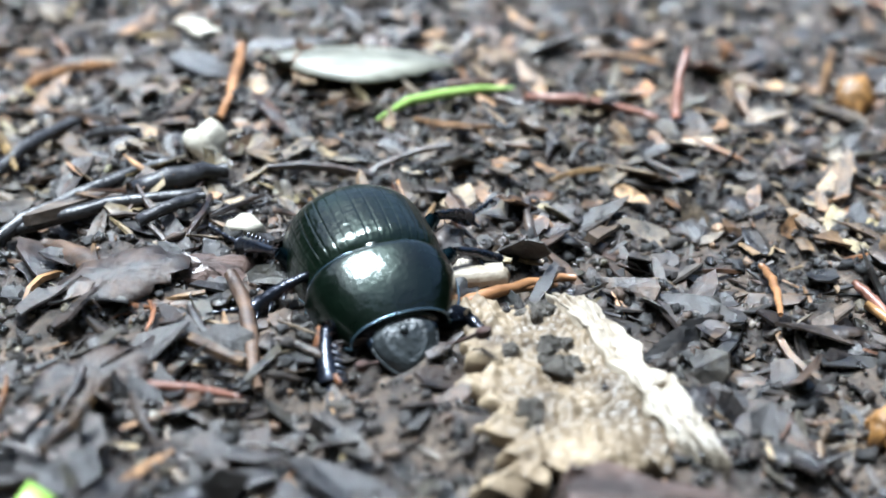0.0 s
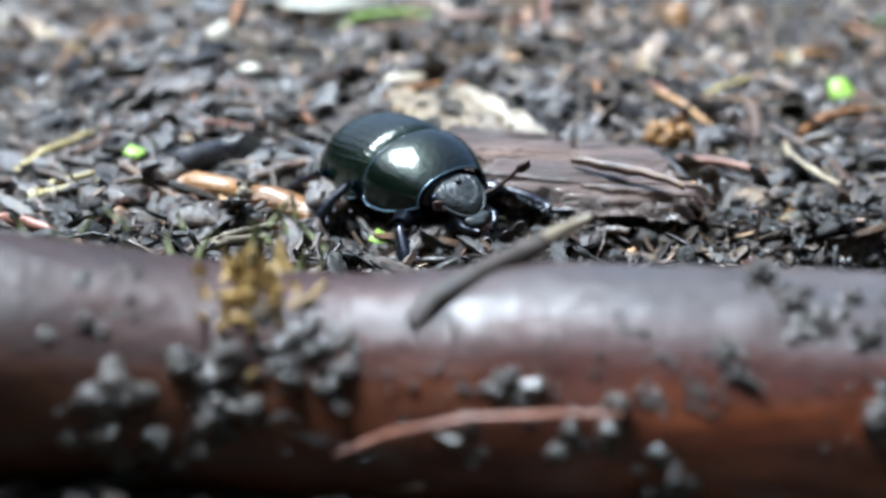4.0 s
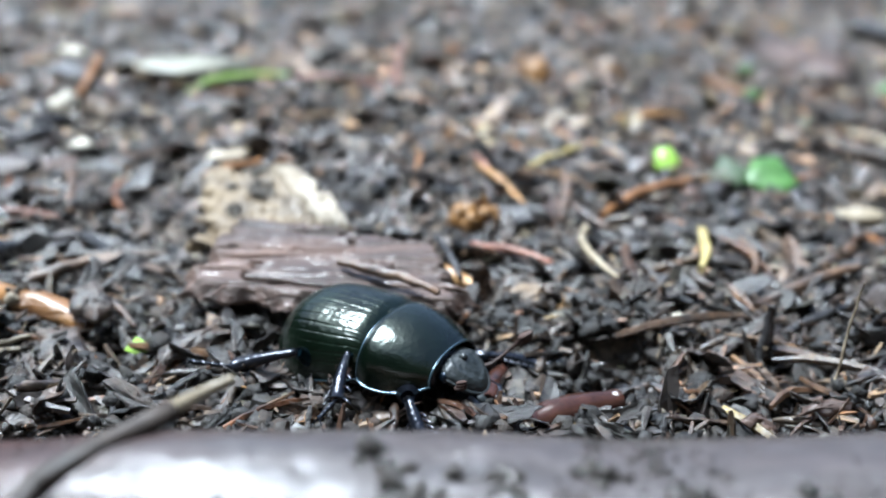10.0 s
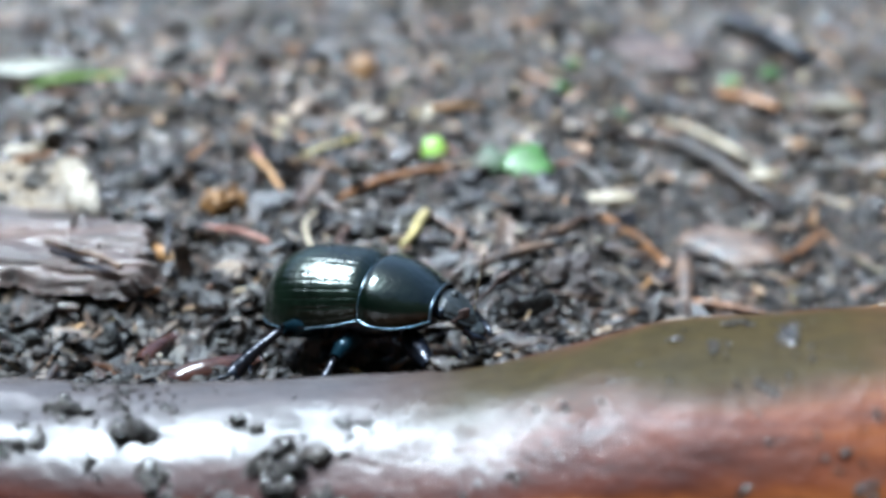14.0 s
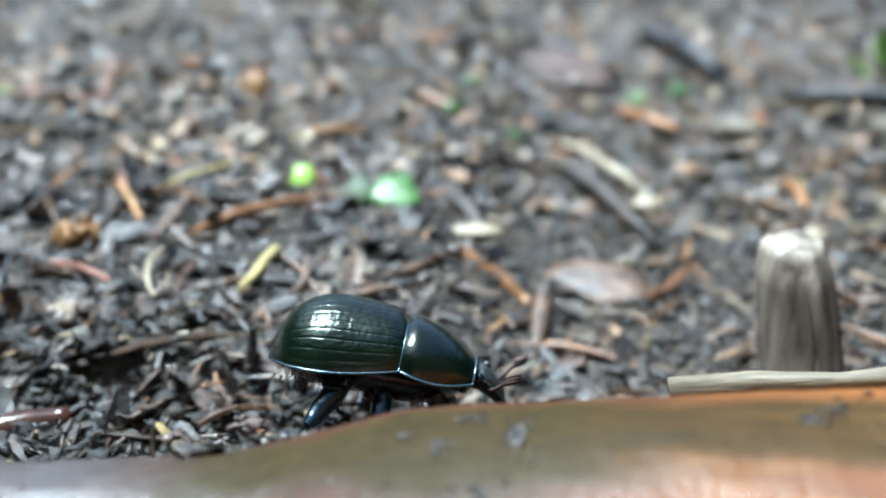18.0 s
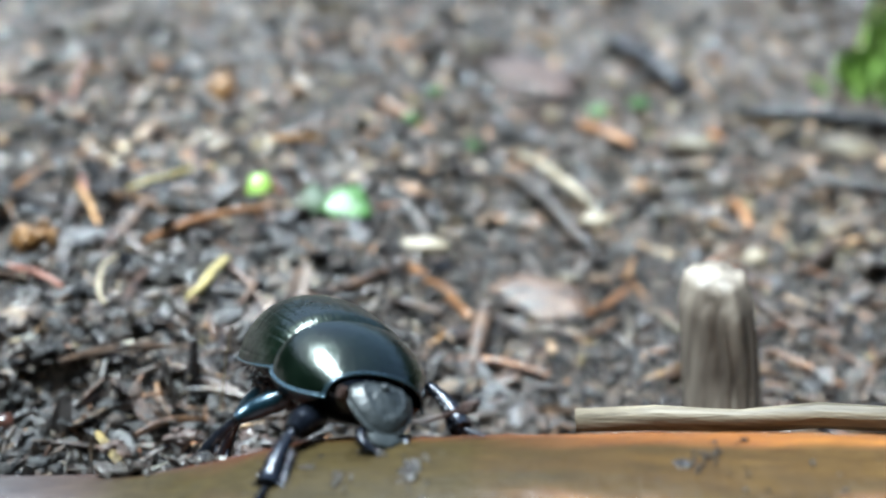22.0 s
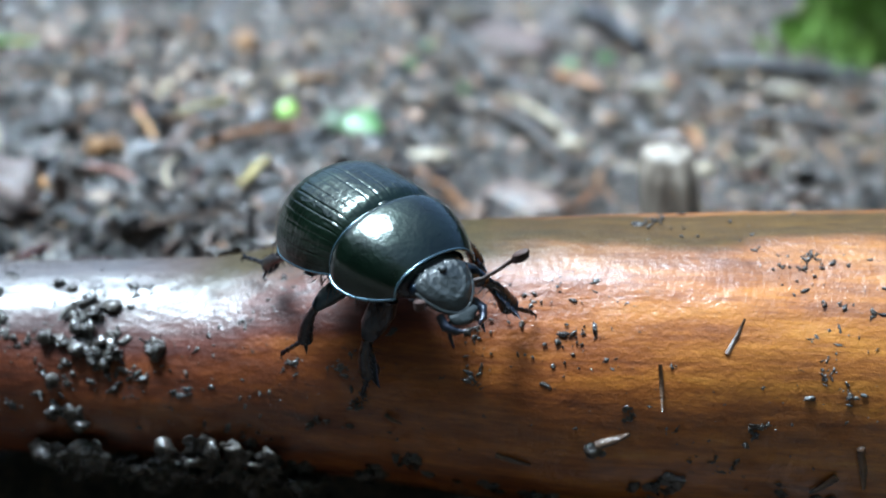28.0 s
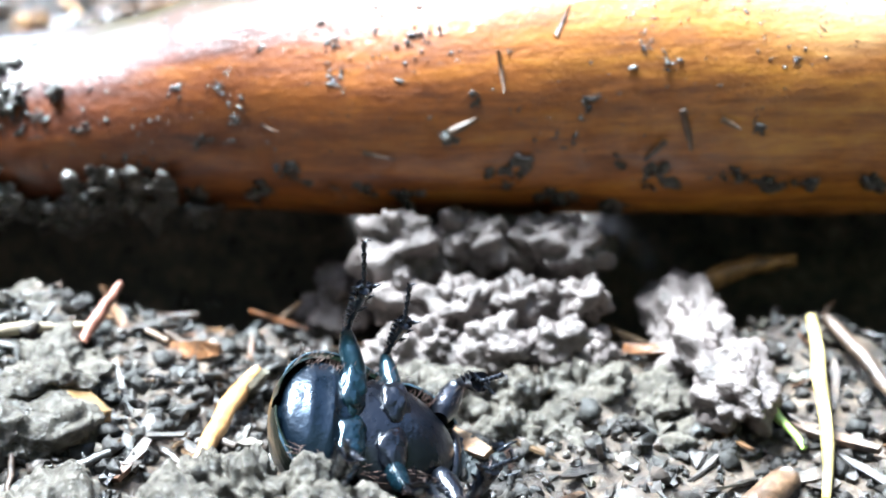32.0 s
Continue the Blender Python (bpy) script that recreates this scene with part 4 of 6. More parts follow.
def build_landmarks():
    # pale pebbles
    stone(-18.8, 92.6, (1.75, 1.6, 1.7), CREAM, "cream-white rounded pebble on the dark soil", 3)
    stone(-13.9, 81.3, (1.35, 1.0, 0.9), CREAM, "small cream-white pebble on the dark soil", 7)
    stone(29.0, 54.6, (0.75, 0.6, 0.5), CREAM, "tiny cream grain on the wet soil", 9)
    stone(43.5, 41.5, (1.0, 0.7, 0.6), CREAM, "tiny cream grain on the wet soil", 12)
    stone(-16.4, 31.5, (0.9, 0.7, 0.6), CREAM, "tiny cream grain on the wet soil", 14)
    clod = part("earth_lump", moved(crumbly((3.0, 2.3, 4.4), 17, 40, 28), Matrix.Translation((61.3, 46.0, -2.4)) @ Euler((0.1, 0.12, 0.4)).to_matrix().to_4x4()), CLOD)
    tagged(clod, "knobbly upright lump of pale grey earth by the branch", "earth lump")
    stone(100.1, 118, (3.2, 2.2, 1.2), STICK, "pale flat pebble among the litter", 21)
    stone(122, 121.5, (3.6, 2.4, 1.4), STICK, "pale flat pebble among the litter", 23)
    stone(66.5, 73.2, (2.9, 1.3, 0.9), PALE, "pale splinter of wood on the soil", 26, 0.3, "wood_splinter", "splinter")
    stone(86, 92, (2.0, 1.5, 1.2), PALE, "pale crumb of wood on the soil", 27, 0.4, "wood_splinter", "splinter")
    stone(104, 84, (1.5, 1.5, 1.3), PALE, "small pale pebble on the soil", 28)
    # leaves and blades
    plate("dead_leaf", [(-17, 109.5), (-14, 111.8), (-9, 113.2), (-3, 113), (0, 111), (-3.5, 108.2), (-8, 105.5), (-12, 106)], None, 0.25, 0.7, DEAD_LEAF, "long pale grey-green dead leaf lying flat", "leaf", seed=31)
    plate("leaf_scrap", [(-26.5, 117.5), (-23.5, 118.5), (-21.3, 115.5), (-24, 114.6)], None, 0.3, 0.3, CREAM, "small whitish scrap of leaf", "leaf")
    rng = random.Random(32)
    blade = [(-6.2, 99.0, 0.6), (-3.8, 101.4, 1.1), (-1, 103.4, 1.3), (2, 105.6, 1.1), (5, 108.0, 0.5)]
    v, f = tube([(x, y, rest(x, y) * 0.3 + z) for x, y, z in blade], [0.12, 0.42, 0.45, 0.4, 0.12], 8)
    tagged(part("grass", ([(a, b, c * 1.0) for a, b, c in v], f), GRASS), "short green-yellow blade of grass", "grass blade")
    plate("lime_leaf", [(46.2, 77), (48.2, 76.3), (49, 78.2), (48, 79.9), (46.4, 79.5)], None, 0.25, 0.5, LIME, "tiny bright lime-green leaf", "leaf", turn=(38, 0, 0), jag=0.05)
    plate("green_leaf", [(55.0, 74.2), (58.5, 72.4), (60.6, 74.6), (58.8, 78.4), (56.0, 77.6)], None, 0.18, 0.2, GREEN, "small green leaf on the litter", "leaf", turn=(25, 5, 0), jag=0.1)
    plate("faded_leaf", [(51.3, 75.4), (54.5, 73.7), (56, 76.5), (53.5, 79.2)], None, 0.2, 0.4, FADED, "small faded dark green leaf", "leaf", turn=(20, -5, 0))
    plate("orange_leaf", [(33.8, 111.5), (36, 109.6), (37.6, 112), (36.5, 114.4), (34.3, 114)], None, 0.3, 0.8, OCHRE, "small ochre-orange curled leaf", "leaf", turn=(45, 0, 0))
    plate("lime_scrap", [(-10.9, 24.5), (-9.2, 24.2), (-8.8, 25.8), (-10.2, 26.2)], None, 0.15, 0.2, LIME, "tiny lime-green scrap of leaf", "leaf", turn=(15, 0, 0))
    plate("lime_scrap", [(1.4, 35.4), (2.8, 35), (3.2, 36.4), (2, 36.9)], None, 0.15, 0.2, LIME, "tiny lime-green scrap of leaf", "leaf", turn=(15, 10, 0))
    plate("lime_scrap", [(-20, 49.8), (-18.6, 49.4), (-18.2, 50.8), (-19.6, 51.2)], None, 0.15, 0.2, LIME, "tiny lime-green scrap of leaf", "leaf", turn=(15, 10, 0))
    for x, y, s, k in ((87.6, 133, 3.0, 41), (93.5, 135, 2.0, 42), (62, 106, 1.6, 43), (70, 111, 1.4, 44), (64, 120, 1.5, 45)):
        plate("sprout_leaf", [(x - s, y), (x, y - s * 0.6), (x + s, y), (x, y + s * 0.7)], None, 0.3, 0.8, GREEN, "small green sprout leaf among the litter", "leaf", turn=(30, 0, 0), seed=k)
    plate("slate_flake", [(-22.8, 58.4), (-20, 58.6), (-15.4, 64), (-16.5, 66), (-20.5, 63.4), (-22.6, 61)], None, 0.25, 0.3, DARK_LEAF, "slate-grey shiny flake of a wet leaf", "leaf flake", turn=(12, 6, 0), seed=35, jag=0.4, step=0.8, rough=0.9)
    plate("slate_flake", [(-24, 69), (-19, 70.5), (-16, 74.5), (-20, 76), (-24.5, 73)], None, 0.25, 0.4, DARK_LEAF, "slate-grey shiny flake of a wet leaf", "leaf flake", turn=(10, -5, 0), seed=36, jag=0.4, step=0.8, rough=0.9)
    plate("slate_flake", [(73.5, 72), (77, 76), (84, 73), (85, 67), (79, 66)], None, 0.4, 0.5, GREY_WOOD, "flat grey flake of wet wood", "wood flake", turn=(6, 0, 0), seed=37)
    for o, k, mat, label in (([(-5.6, 36.8), (-2.6, 37.4), (-0.6, 34.0), (-1.6, 32.4), (-4.4, 33.4)], 141, DARK_LEAF, "blue-grey shiny flake of a wet leaf"),
                             ([(4.4, 32.2), (6.4, 33.8), (10.2, 37.6), (8.0, 38.0), (4.6, 35.0)], 142, DARK_LEAF, "blue-grey shiny flake of a wet leaf"),
                             ([(-19.4, 73.6), (-12.0, 74.0), (-12.8, 77.0), (-19.2, 76.2)], 143, BARK, "flat brown flake of a wet leaf"),
                             ([(-21, 39.5), (-16.5, 41.2), (-15.5, 39.2), (-20, 37.2)], 144, DARK_LEAF, "blackish flake of a wet leaf"),
                             ([(-14, 36.5), (-9.5, 38.0), (-9.0, 35.2), (-13, 34.0)], 145, DARK_LEAF, "blackish flake of a wet leaf")):
        plate("leaf_flake", o, None, 0.22, 0.5, mat, label + " lying on the soil", "leaf flake", turn=(14, 8, 0), seed=k, jag=0.35, step=0.7, rough=0.9)
    for o, z, tilt, k in (([(-3.8, 38.6), (-1.2, 38.0), (-0.2, 40.2), (-2.2, 42.2), (-4.0, 41.2)], 1.4, 24, 151), ([(-17.2, 43.2), (-14.4, 42.2), (-13.2, 44.0), (-14.0, 45.6), (-16.6, 45.4)], 1.6, 20, 152)):
        plate("leaf_flake", o, z, 0.25, 0.5, DARK_LEAF, "blackish flake of a wet leaf over the stick's end", "leaf flake", turn=(tilt, 10, 0), seed=k, jag=0.35, step=0.6, rough=0.9)
    plate("bark_flake", [(68, 148), (76, 152), (84, 146), (84, 135), (78, 130), (71, 137)], None, 0.5, 1.0, BARK, "large dark purplish flake of bark", "bark", turn=(10, 0, 0), seed=38)
    # bleached chip, its crust, the layered bark and the fresh broken chip
    chip = new("wood_chip")
    part("chip_face", chunk([(7.4, 72.2), (13.6, 58.9), (16.6, 59.0), (9.6, 73.2)], 40, 60, 1.5, 0.4, 51, 0.2, (1.0, 0.7), 0.12, grain=0.7), WHITE_WOOD, chip)
    tagged(chip, "bleached cream-white ridge of rotten wood on the soil", "wood chip")
    crust = new("wood_crust")
    part("crust_face", chunk([(4.2, 54.0), (14.6, 58.2), (9.4, 73.4), (1.2, 71.6)], 90, 110, 1.15, 0.45, 52, 0.18, (1.0, 1.0), 0.1, grain=0.7), CRUST, crust)
    for k, (x, y, r) in enumerate(((6.9, 67.6, 1.0), (7.6, 65.4, 1.15), (6.2, 71.0, 0.8), (4.6, 66.8, 0.55), (5.6, 60.4, 0.6))):
        part("crust_lump", moved(crumbly((r * 1.2, r * 1.1, r * 0.3), 60 + k, 26, 18), Matrix.Translation((x, y, 1.3))), MUD_AND_SHADE, crust, "dark crumb of wet mud")
    tagged(crust, "cream and tan crust of wet rotten wood with dark specks", "wood crust")
    tagged(part("white_scrap", chunk([(0.4, 73.9), (4.4, 74.6), (4.2, 76.6), (1.0, 76.4)], 16, 10, 1.5, 0.25, 53, 0.2), WHITE_WOOD), "small bleached scrap of wood", "wood chip")
    bark = new("bark_piece")
    part("bark_layer", chunk([(4.4, 41.0), (25.6, 37.0), (24.0, 50.2), (7.6, 55.0)], 150, 110, 3.2, 0.34, 61, 0.5, (0.05, 0.8), 0.045, sink=-1.9, crack=2.6, grain=0.16), BARK, bark)
    part("bark_layer", chunk([(9.0, 41.6), (26.8, 37.9), (25.2, 42.6), (10.6, 45.2)], 120, 60, 3.8, 0.3, 62, 0.4, (0.05, 0.8), 0.06, sink=-2.4, crack=2.4, grain=0.16), BARK, bark)
    part("bark_layer", chunk([(5.6, 47.0), (18.0, 46.6), (16.6, 51.6), (7.6, 53.6)], 100, 50, 3.8, 0.3, 63, 0.4, (0.05, 0.8), 0.06, sink=-2.4, crack=2.4, grain=0.16), BARK, bark)
    part("bark_layer", chunk([(17.0, 44.2), (25.4, 43.2), (23.8, 48.8), (17.8, 50.4)], 70, 40, 3.7, 0.3, 64, 0.4, (0.05, 0.8), 0.07, sink=-2.4, crack=2.4, grain=0.16), BARK, bark)
    tagged(bark, "flat piece of reddish-brown layered bark on the soil", "bark")
    rng = random.Random(65)
    tan = new("peeled_stick")
    part("stick_half", tube([(-15.0, 43.8, 0.6), (-12.8, 43.2, 1.5), (-10.4, 42.4, 1.5), (-8.6, 41.8, 1.3)], [1.1, 1.25, 1.2, 1.15], 22, 0.22, rng), PEELED, tan)
    part("stick_half", tube([(-8.4, 41.7, 1.2), (-6.6, 41.1, 1.4), (-4.4, 40.3, 1.0), (-2.6, 39.7, 0.2)], [1.15, 1.2, 1.2, 1.1], 22, 0.22, rng), PEELED, tan)
    for k, (x, y, z, r) in enumerate(((-8.9, 41.7, 2.2, 0.8), (-7.9, 42.0, 2.4, 0.6), (-9.3, 41.0, 1.4, 0.7), (-6.9, 42.0, 2.3, 0.4))):
        part("mud_collar", moved(crumbly((r * 1.2, r, r * 0.7), 80 + k, 20, 14), Matrix.Translation((x, y, z))), MUD_AND_SHADE, tan, "grey mud stuck round the stick")
    part("pale_crumb", moved(lump((0.6, 0.45, 0.45), 0.5, 84, 12, 8), Matrix.Translation((-8.6, 40.8, 2.1))), WHITE_WOOD, tan, "white crumb")
    tan.location.z = -0.6 * MM
    tagged(tan, "short peeled orange and cream stick with a collar of mud", "stick")
    rng = random.Random(65)
    # ochre husk
    husk = new("seed_husk")
    rng = random.Random(71)
    for k in range(13):
        a, up = k * 2.4 + rng.uniform(-0.5, 0.5), 0.05 + 0.8 * (k / 13)
        o = dense([(-0.8, -0.5), (0.7, -0.6), (0.9, 0.4), (0, 0.9), (-0.8, 0.5)], 0.4, 0.16, rng)
        ob = part("husk_scale", slab(o, 0.13, 0.4, rng, 2, 0.6), OCHRE, husk)
        out = Vector((math.cos(a) * math.sqrt(1 - up * up), math.sin(a) * math.sqrt(1 - up * up), up))
        ob.matrix_local = Matrix.Translation(Vector((out.x * 2.0, out.y * 1.8, 0.3 + out.z * 2.3)) * MM) @ out.to_track_quat("Z", "X").to_matrix().to_4x4() @ Euler((rng.gauss(0, 0.4), rng.gauss(0, 0.4), rng.random() * 6)).to_matrix().to_4x4()
    part("husk_core", crumbly((1.8, 1.6, 2.0), 74, 40, 28), OCHRE, husk, "crumbled ochre core")
    husk.location = Vector((27.6, 62.6, rest(27.6, 62.6))) * MM
    tagged(husk, "ochre-brown broken seed husk on the litter", "seed husk")
    # needles, stems and twigs, each at its place
    n = "needles on the soil"
    T = "twigs on the soil"
    for row in (
        ("fir_needle", (0.9, 71.6), (8.9, 76.6), 0.42, ORANGE, "orange-brown conifer needle beside the beetle's way", "needle", n, 0.03),
        ("fir_needle", (1.2, 72.6), (7.6, 75.5), 0.3, ORANGE, "orange-brown conifer needle on soil", "needle", n, 0.02),
        ("fir_needle", (0.2, 73.8), (4, 74.8), 0.55, BLACK_TWIG, "black bit of a wet twig", "twig", T, 0.0),
        ("fir_needle", (-19.2, 110.3), (-18.6, 97.8), 0.5, ORANGE, "orange needle pointing away lying on the soil", "needle", n, 0.03),
        ("fir_needle", (-16.4, 61.1), (-10.7, 61.6), 0.35, RED_STEM, "reddish needle on the soil", "needle", n, 0.02),
        ("fir_needle", (22.0, 80.4), (21.8, 72.6), 0.3, ORANGE, "short orange needle lying on the soil", "needle", n, 0.03),
        ("fir_needle", (27.6, 77.5), (29.4, 74.0), 0.35, RED_STEM, "short reddish needle lying on the soil", "needle", n, 0.0),
        ("fir_needle", (-30.2, 52.2), (-25.0, 59.9), 0.32, YELLOW, "straw-yellow needle lying on the soil", "needle", n, 0.03),
        ("fir_needle", (-29, 43.6), (-21, 48.8), 0.35, YELLOW, "straw-yellow needle lying on the soil", "needle", n, 0.03),
        ("fir_needle", (-28.5, 44.5), (-16, 45.6), 0.3, YELLOW, "straw-yellow needle lying on the soil", "needle", n, 0.04),
        ("fir_needle", (-26.2, 36.9), (-21.6, 34.6), 0.5, RED_STEM, "reddish wet stem on the soil", "stem", n, 0.0),
        ("fir_needle", (27.3, 56.2), (34.2, 51.8), 0.38, RED_STEM, "red-brown needle lying on the soil", "needle", n, 0.02),
        ("fir_needle", (27.9, 75.3), (32.4, 67.9), 0.38, TAN, "tan needle lying on the soil", "needle", n, 0.03),
        ("fir_needle", (33.1, 76.1), (42.0, 85.3), 0.4, YELLOW, "straw-yellow needle lying on the soil", "needle", n, 0.02),
        ("fir_needle", (39.2, 61.5), (49.5, 75.0), 0.55, ORANGE, "orange dead needle lying across the litter", "needle", n, 0.03),
        ("fir_needle", (37.9, 60.6), (39.4, 48.0), 0.36, PALE, "pale curved needle lying on the soil", "needle", n, -0.12),
        ("fir_needle", (48.2, 59.5), (46.6, 49.6), 0.5, YELLOW, "straw-yellow flat needle lying on the soil", "needle", n, 0.02),
        ("fir_needle", (50.0, 59.6), (51.2, 50.2), 0.4, GREY_WOOD, "grey curved needle lying on the soil", "needle", n, 0.12),
        ("fir_needle", (19.4, 36.0), (24.5, 38.4), 0.28, TAN, "short tan needle lying on the soil", "needle", n, 0.02),
        ("fir_needle", (84.4, 124.2), (91.5, 115.6), 0.9, ORANGE, "orange strip of dead needle", "needle", n, 0.02),
        ("fir_needle", (57.0, 112), (64.5, 107), 0.6, ORANGE, "orange strip of dead needle", "needle", n, 0.02),
        ("fir_needle", (103, 100), (104, 91), 0.7, ORANGE, "orange strip of dead needle", "needle", n, 0.05),
        ("fir_needle", (112, 108), (132, 102), 0.7, LOOSE, "brown strip of dead needle", "needle", n, 0.02),
        ("fir_needle", (44, 93), (52, 96), 0.5, TAN, "tan strip of a needle", "needle", n, 0.02),
        ("dry_stalk", (5.8, 104.8), (17.0, 103.6), 0.5, RED_STEM, "dull red stem lying on the soil", "stem", T, 0.03),
        ("dead_twig", (-32, 78.4), (-20.6, 89.8), 0.6, BLACK_TWIG, "black wet twig lying on the soil", "twig", T, 0.02),
        ("dead_twig", (-30.1, 80.6), (-17.3, 83.2), 0.55, BLACK_TWIG, "black wet twig lying on the soil", "twig", T, 0.03),
        ("dead_twig", (-36, 89.6), (-29.8, 103.8), 0.6, BLACK_TWIG, "black wet twig lying on the soil", "twig", T, 0.02),
        ("dead_twig", (-22.5, 84), (-16.5, 88.4), 0.9, BLACK_TWIG, "thick black wet twig lying on the soil", "twig", T, 0.02),
        ("dead_twig", (-20.9, 79.4), (-17.1, 83.0), 0.5, BLACK_TWIG, "black wet twig lying on the soil", "twig", T, 0.0),
        ("dead_twig", (-29, 96), (-24, 92.5), 0.4, BLACK_TWIG, "black wet twig lying on the soil", "twig", T, 0.0),
        ("wood_shred", (-27.6, 79.9), (-20.3, 71.4), 0.9, GREY_WOOD, "grey fibrous shred of wood", "wood shred", T, 0.03),
        ("dead_twig", (-13.7, 74.9), (-10.0, 62.2), 0.5, GREY_WOOD, "thin grey-brown twig lying on the soil", "twig", T, 0.02),
        ("dead_twig", (-10.6, 32.0), (-5.6, 35.4), 0.3, STICK, "thin tan twig lying on the soil", "twig", T, 0.02),
        ("dead_twig", (-9.2, 46.1), (-5.2, 50.0), 0.5, GREY_WOOD, "short brown twig lying on the soil", "twig", T, 0.02),
        ("dead_twig", (-20.3, 48.8), (-12.0, 40.9), 0.45, GREY_WOOD, "thin brown twig lying on the soil", "twig", T, 0.02),
        ("dead_twig", (36.8, 74.5), (35.6, 62.0), 0.6, GREY_WOOD, "dark grey twig pointing away", "twig", T, 0.02),
        ("dead_twig", (52.0, 41.7), (58.2, 45.3), 0.45, BLACK_TWIG, "short dark twig lying on the soil", "twig", T, 0.0),
        ("dead_twig", (73.6, 105), (85.6, 78.2), 0.85, LOOSE, "long reddish-brown twig on the litter", "twig", T, 0.015),
        ("dead_twig", (57.0, 52.0), (64.9, 66.6, -2.0), 0.6, LOOSE, "brown twig on the litter lying on the soil", "twig", T, -0.04),
        ("dead_twig", (64.8, 67.0, -2.2), (72.0, 64.4, -6.4), 0.85, ORANGE, "brown twig on the litter lying on the soil", "twig", T, 0.02),
        ("dead_twig", (73.6, 65.0, -5.2), (72.4, 51.5, -6.6), 0.95, GREY_WOOD, "grey-brown twig pointing to the branch", "twig", T, 0.0),
        ("dead_twig", (50.4, 44.8), (60.0, 51.4), 0.6, GREY_WOOD, "flat brown strip of wood", "twig", T, 0.0),
        ("dead_twig", (53.0, 42.0, 0.2), (58.6, 46.4, -0.2), 0.5, GREY_WOOD, "grey strip of wood lying on the soil", "twig", T, 0.0),
        ("dead_twig", (90.6, 163), (100.5, 142), 1.6, BLACK_TWIG, "thick dark twig farther off", "twig", T, 0.03),
        ("dead_twig", (108, 134), (140, 128), 1.4, BLACK_TWIG, "thick dark twig farther off", "twig", T, 0.02),
        ("dead_twig", (76, 112), (86, 96), 0.6, PALE, "pale twig on the litter", "twig", T, 0.0),
        ("dead_twig", (-14.4, 44.8, 2.0), (-11.1, 50.6, 1.6), 1.15, BLACK_TWIG, "short thick black wet twig by the peeled stick", "twig", T, 0.0),
        ("dead_twig", (-19.7, 47.1), (-11.1, 39.4), 0.45, GREY_WOOD, "thin dark wet twig lying on the soil", "twig", T, 0.0),
        ("dead_twig", (-9.4, 44.4), (-4.7, 48.5), 0.6, GREY_WOOD, "short grey-brown twig lying on the soil", "twig", T, 0.0),
        ("dead_twig", (-3.4, 44.1), (1.4, 39.0), 0.3, LOOSE, "thin reddish-brown stem lying on the soil", "twig", T, 0.02),
        ("dead_twig", (24.0, 55.7, 1.6), (26.4, 45.1, 2.4), 0.32, BLACK_TWIG, "thin black stem beside the bark", "twig", T, 0.0),
        ("fir_needle", (23.5, 49.0, 1.2), (27.7, 45.8, 1.2), 0.75, TAN, "yellow-tan stem under the edge of the bark", "stem", T, 0.0),
        ("dead_twig", (16.8, 42.8, 4.5), (24.6, 37.8, 4.6), 0.45, GREY_WOOD, "grey wet twig lying on the bark", "twig", T, 0.0),
        ("grass_straw", (-11.2, 30.8), (-6.1, 34.3), 0.36, STICK, "olive-tan stalk lying on the soil", "stalk", n, 0.0),
        ("dead_twig", (108, 78), (118, 92), 0.8, GREY_WOOD, "grey twig on the litter", "twig", T, 0.02),
    ):
        rod_between(*row, seed=int(abs(row[1][0] * 13 + row[2][1] * 7)))
    rod_between("dry_stalk", (18.4, 102.5), (19.4, 108, 5.2), 0.42, RED_STEM, "pinkish stem sticking up from the soil", "stem", seed=81)
    rod_between("thin_stalk", (53.4, 32.4, 0.6), (54.6, 32.9, 8.4), 0.1, PALE, "hair-thin pale stalk with a tiny seed", "stalk", seed=82)
    rod_between("thin_stalk", (49.5, 38.4, -1.2), (50.0, 38.9, 3.6), 0.5, BLACK_TWIG, "short dark upright stub", "stub", seed=83)
    # wet shreds of leaf and bark heaped where the branch steps up
    rng = random.Random(88)
    for k in range(34):
        x, y = rng.uniform(46.5, 57.5), rng.uniform(15.5, 30)
        s = rng.uniform(0.5, 1.4)
        o = dense([(x - s * 1.5, y - s * 0.4), (x + s * 0.4, y - s * 0.7), (x + s * 1.5, y), (x - s * 0.2, y + s * 0.8)], 0.5, 0.3, rng)
        plate("leaf_shred", o, rest(x, y) + rng.uniform(0.5, 1.6), 0.16, 0.4, (DARK_LEAF, BROWN_LEAF, LOOSE_DARK, DARK_LEAF, BARK, NEEDLE)[k % 6], "wet dark shred of leaf heaped against the branch", "leaf shred", group="wet shreds by the branch", turn=(rng.uniform(5, 45), rng.uniform(-25, 25), 0), seed=300 + k, jag=0.3, step=0.5, rough=0.9)
    plate("leaf_shred", [(53.8, 31.4), (58.8, 32.0), (60.2, 33.4), (56.0, 33.8)], 0.9, 0.18, 0.3, DARK_LEAF, "flat slate-grey shred of a wet leaf", "leaf shred", turn=(16, 4, 0), seed=340, jag=0.2, step=0.5, rough=0.7)
    rng = random.Random(84)
    sprig = new("dead_sprig")
    part("main_twig", tube([(109.8, 21.9, 19.6), (112, 21.7, 20.6), (116, 21.4, 22.8), (121, 21.3, 24.3), (128, 22, 24.8), (138, 25, 21), (146, 30, 9), (150, 33, rest(150, 33) - 1)], [0.12, 0.34, 0.38, 0.42, 0.5, 0.6, 0.7, 0.8], 9, 0.3, rng), BLACK_TWIG, sprig)
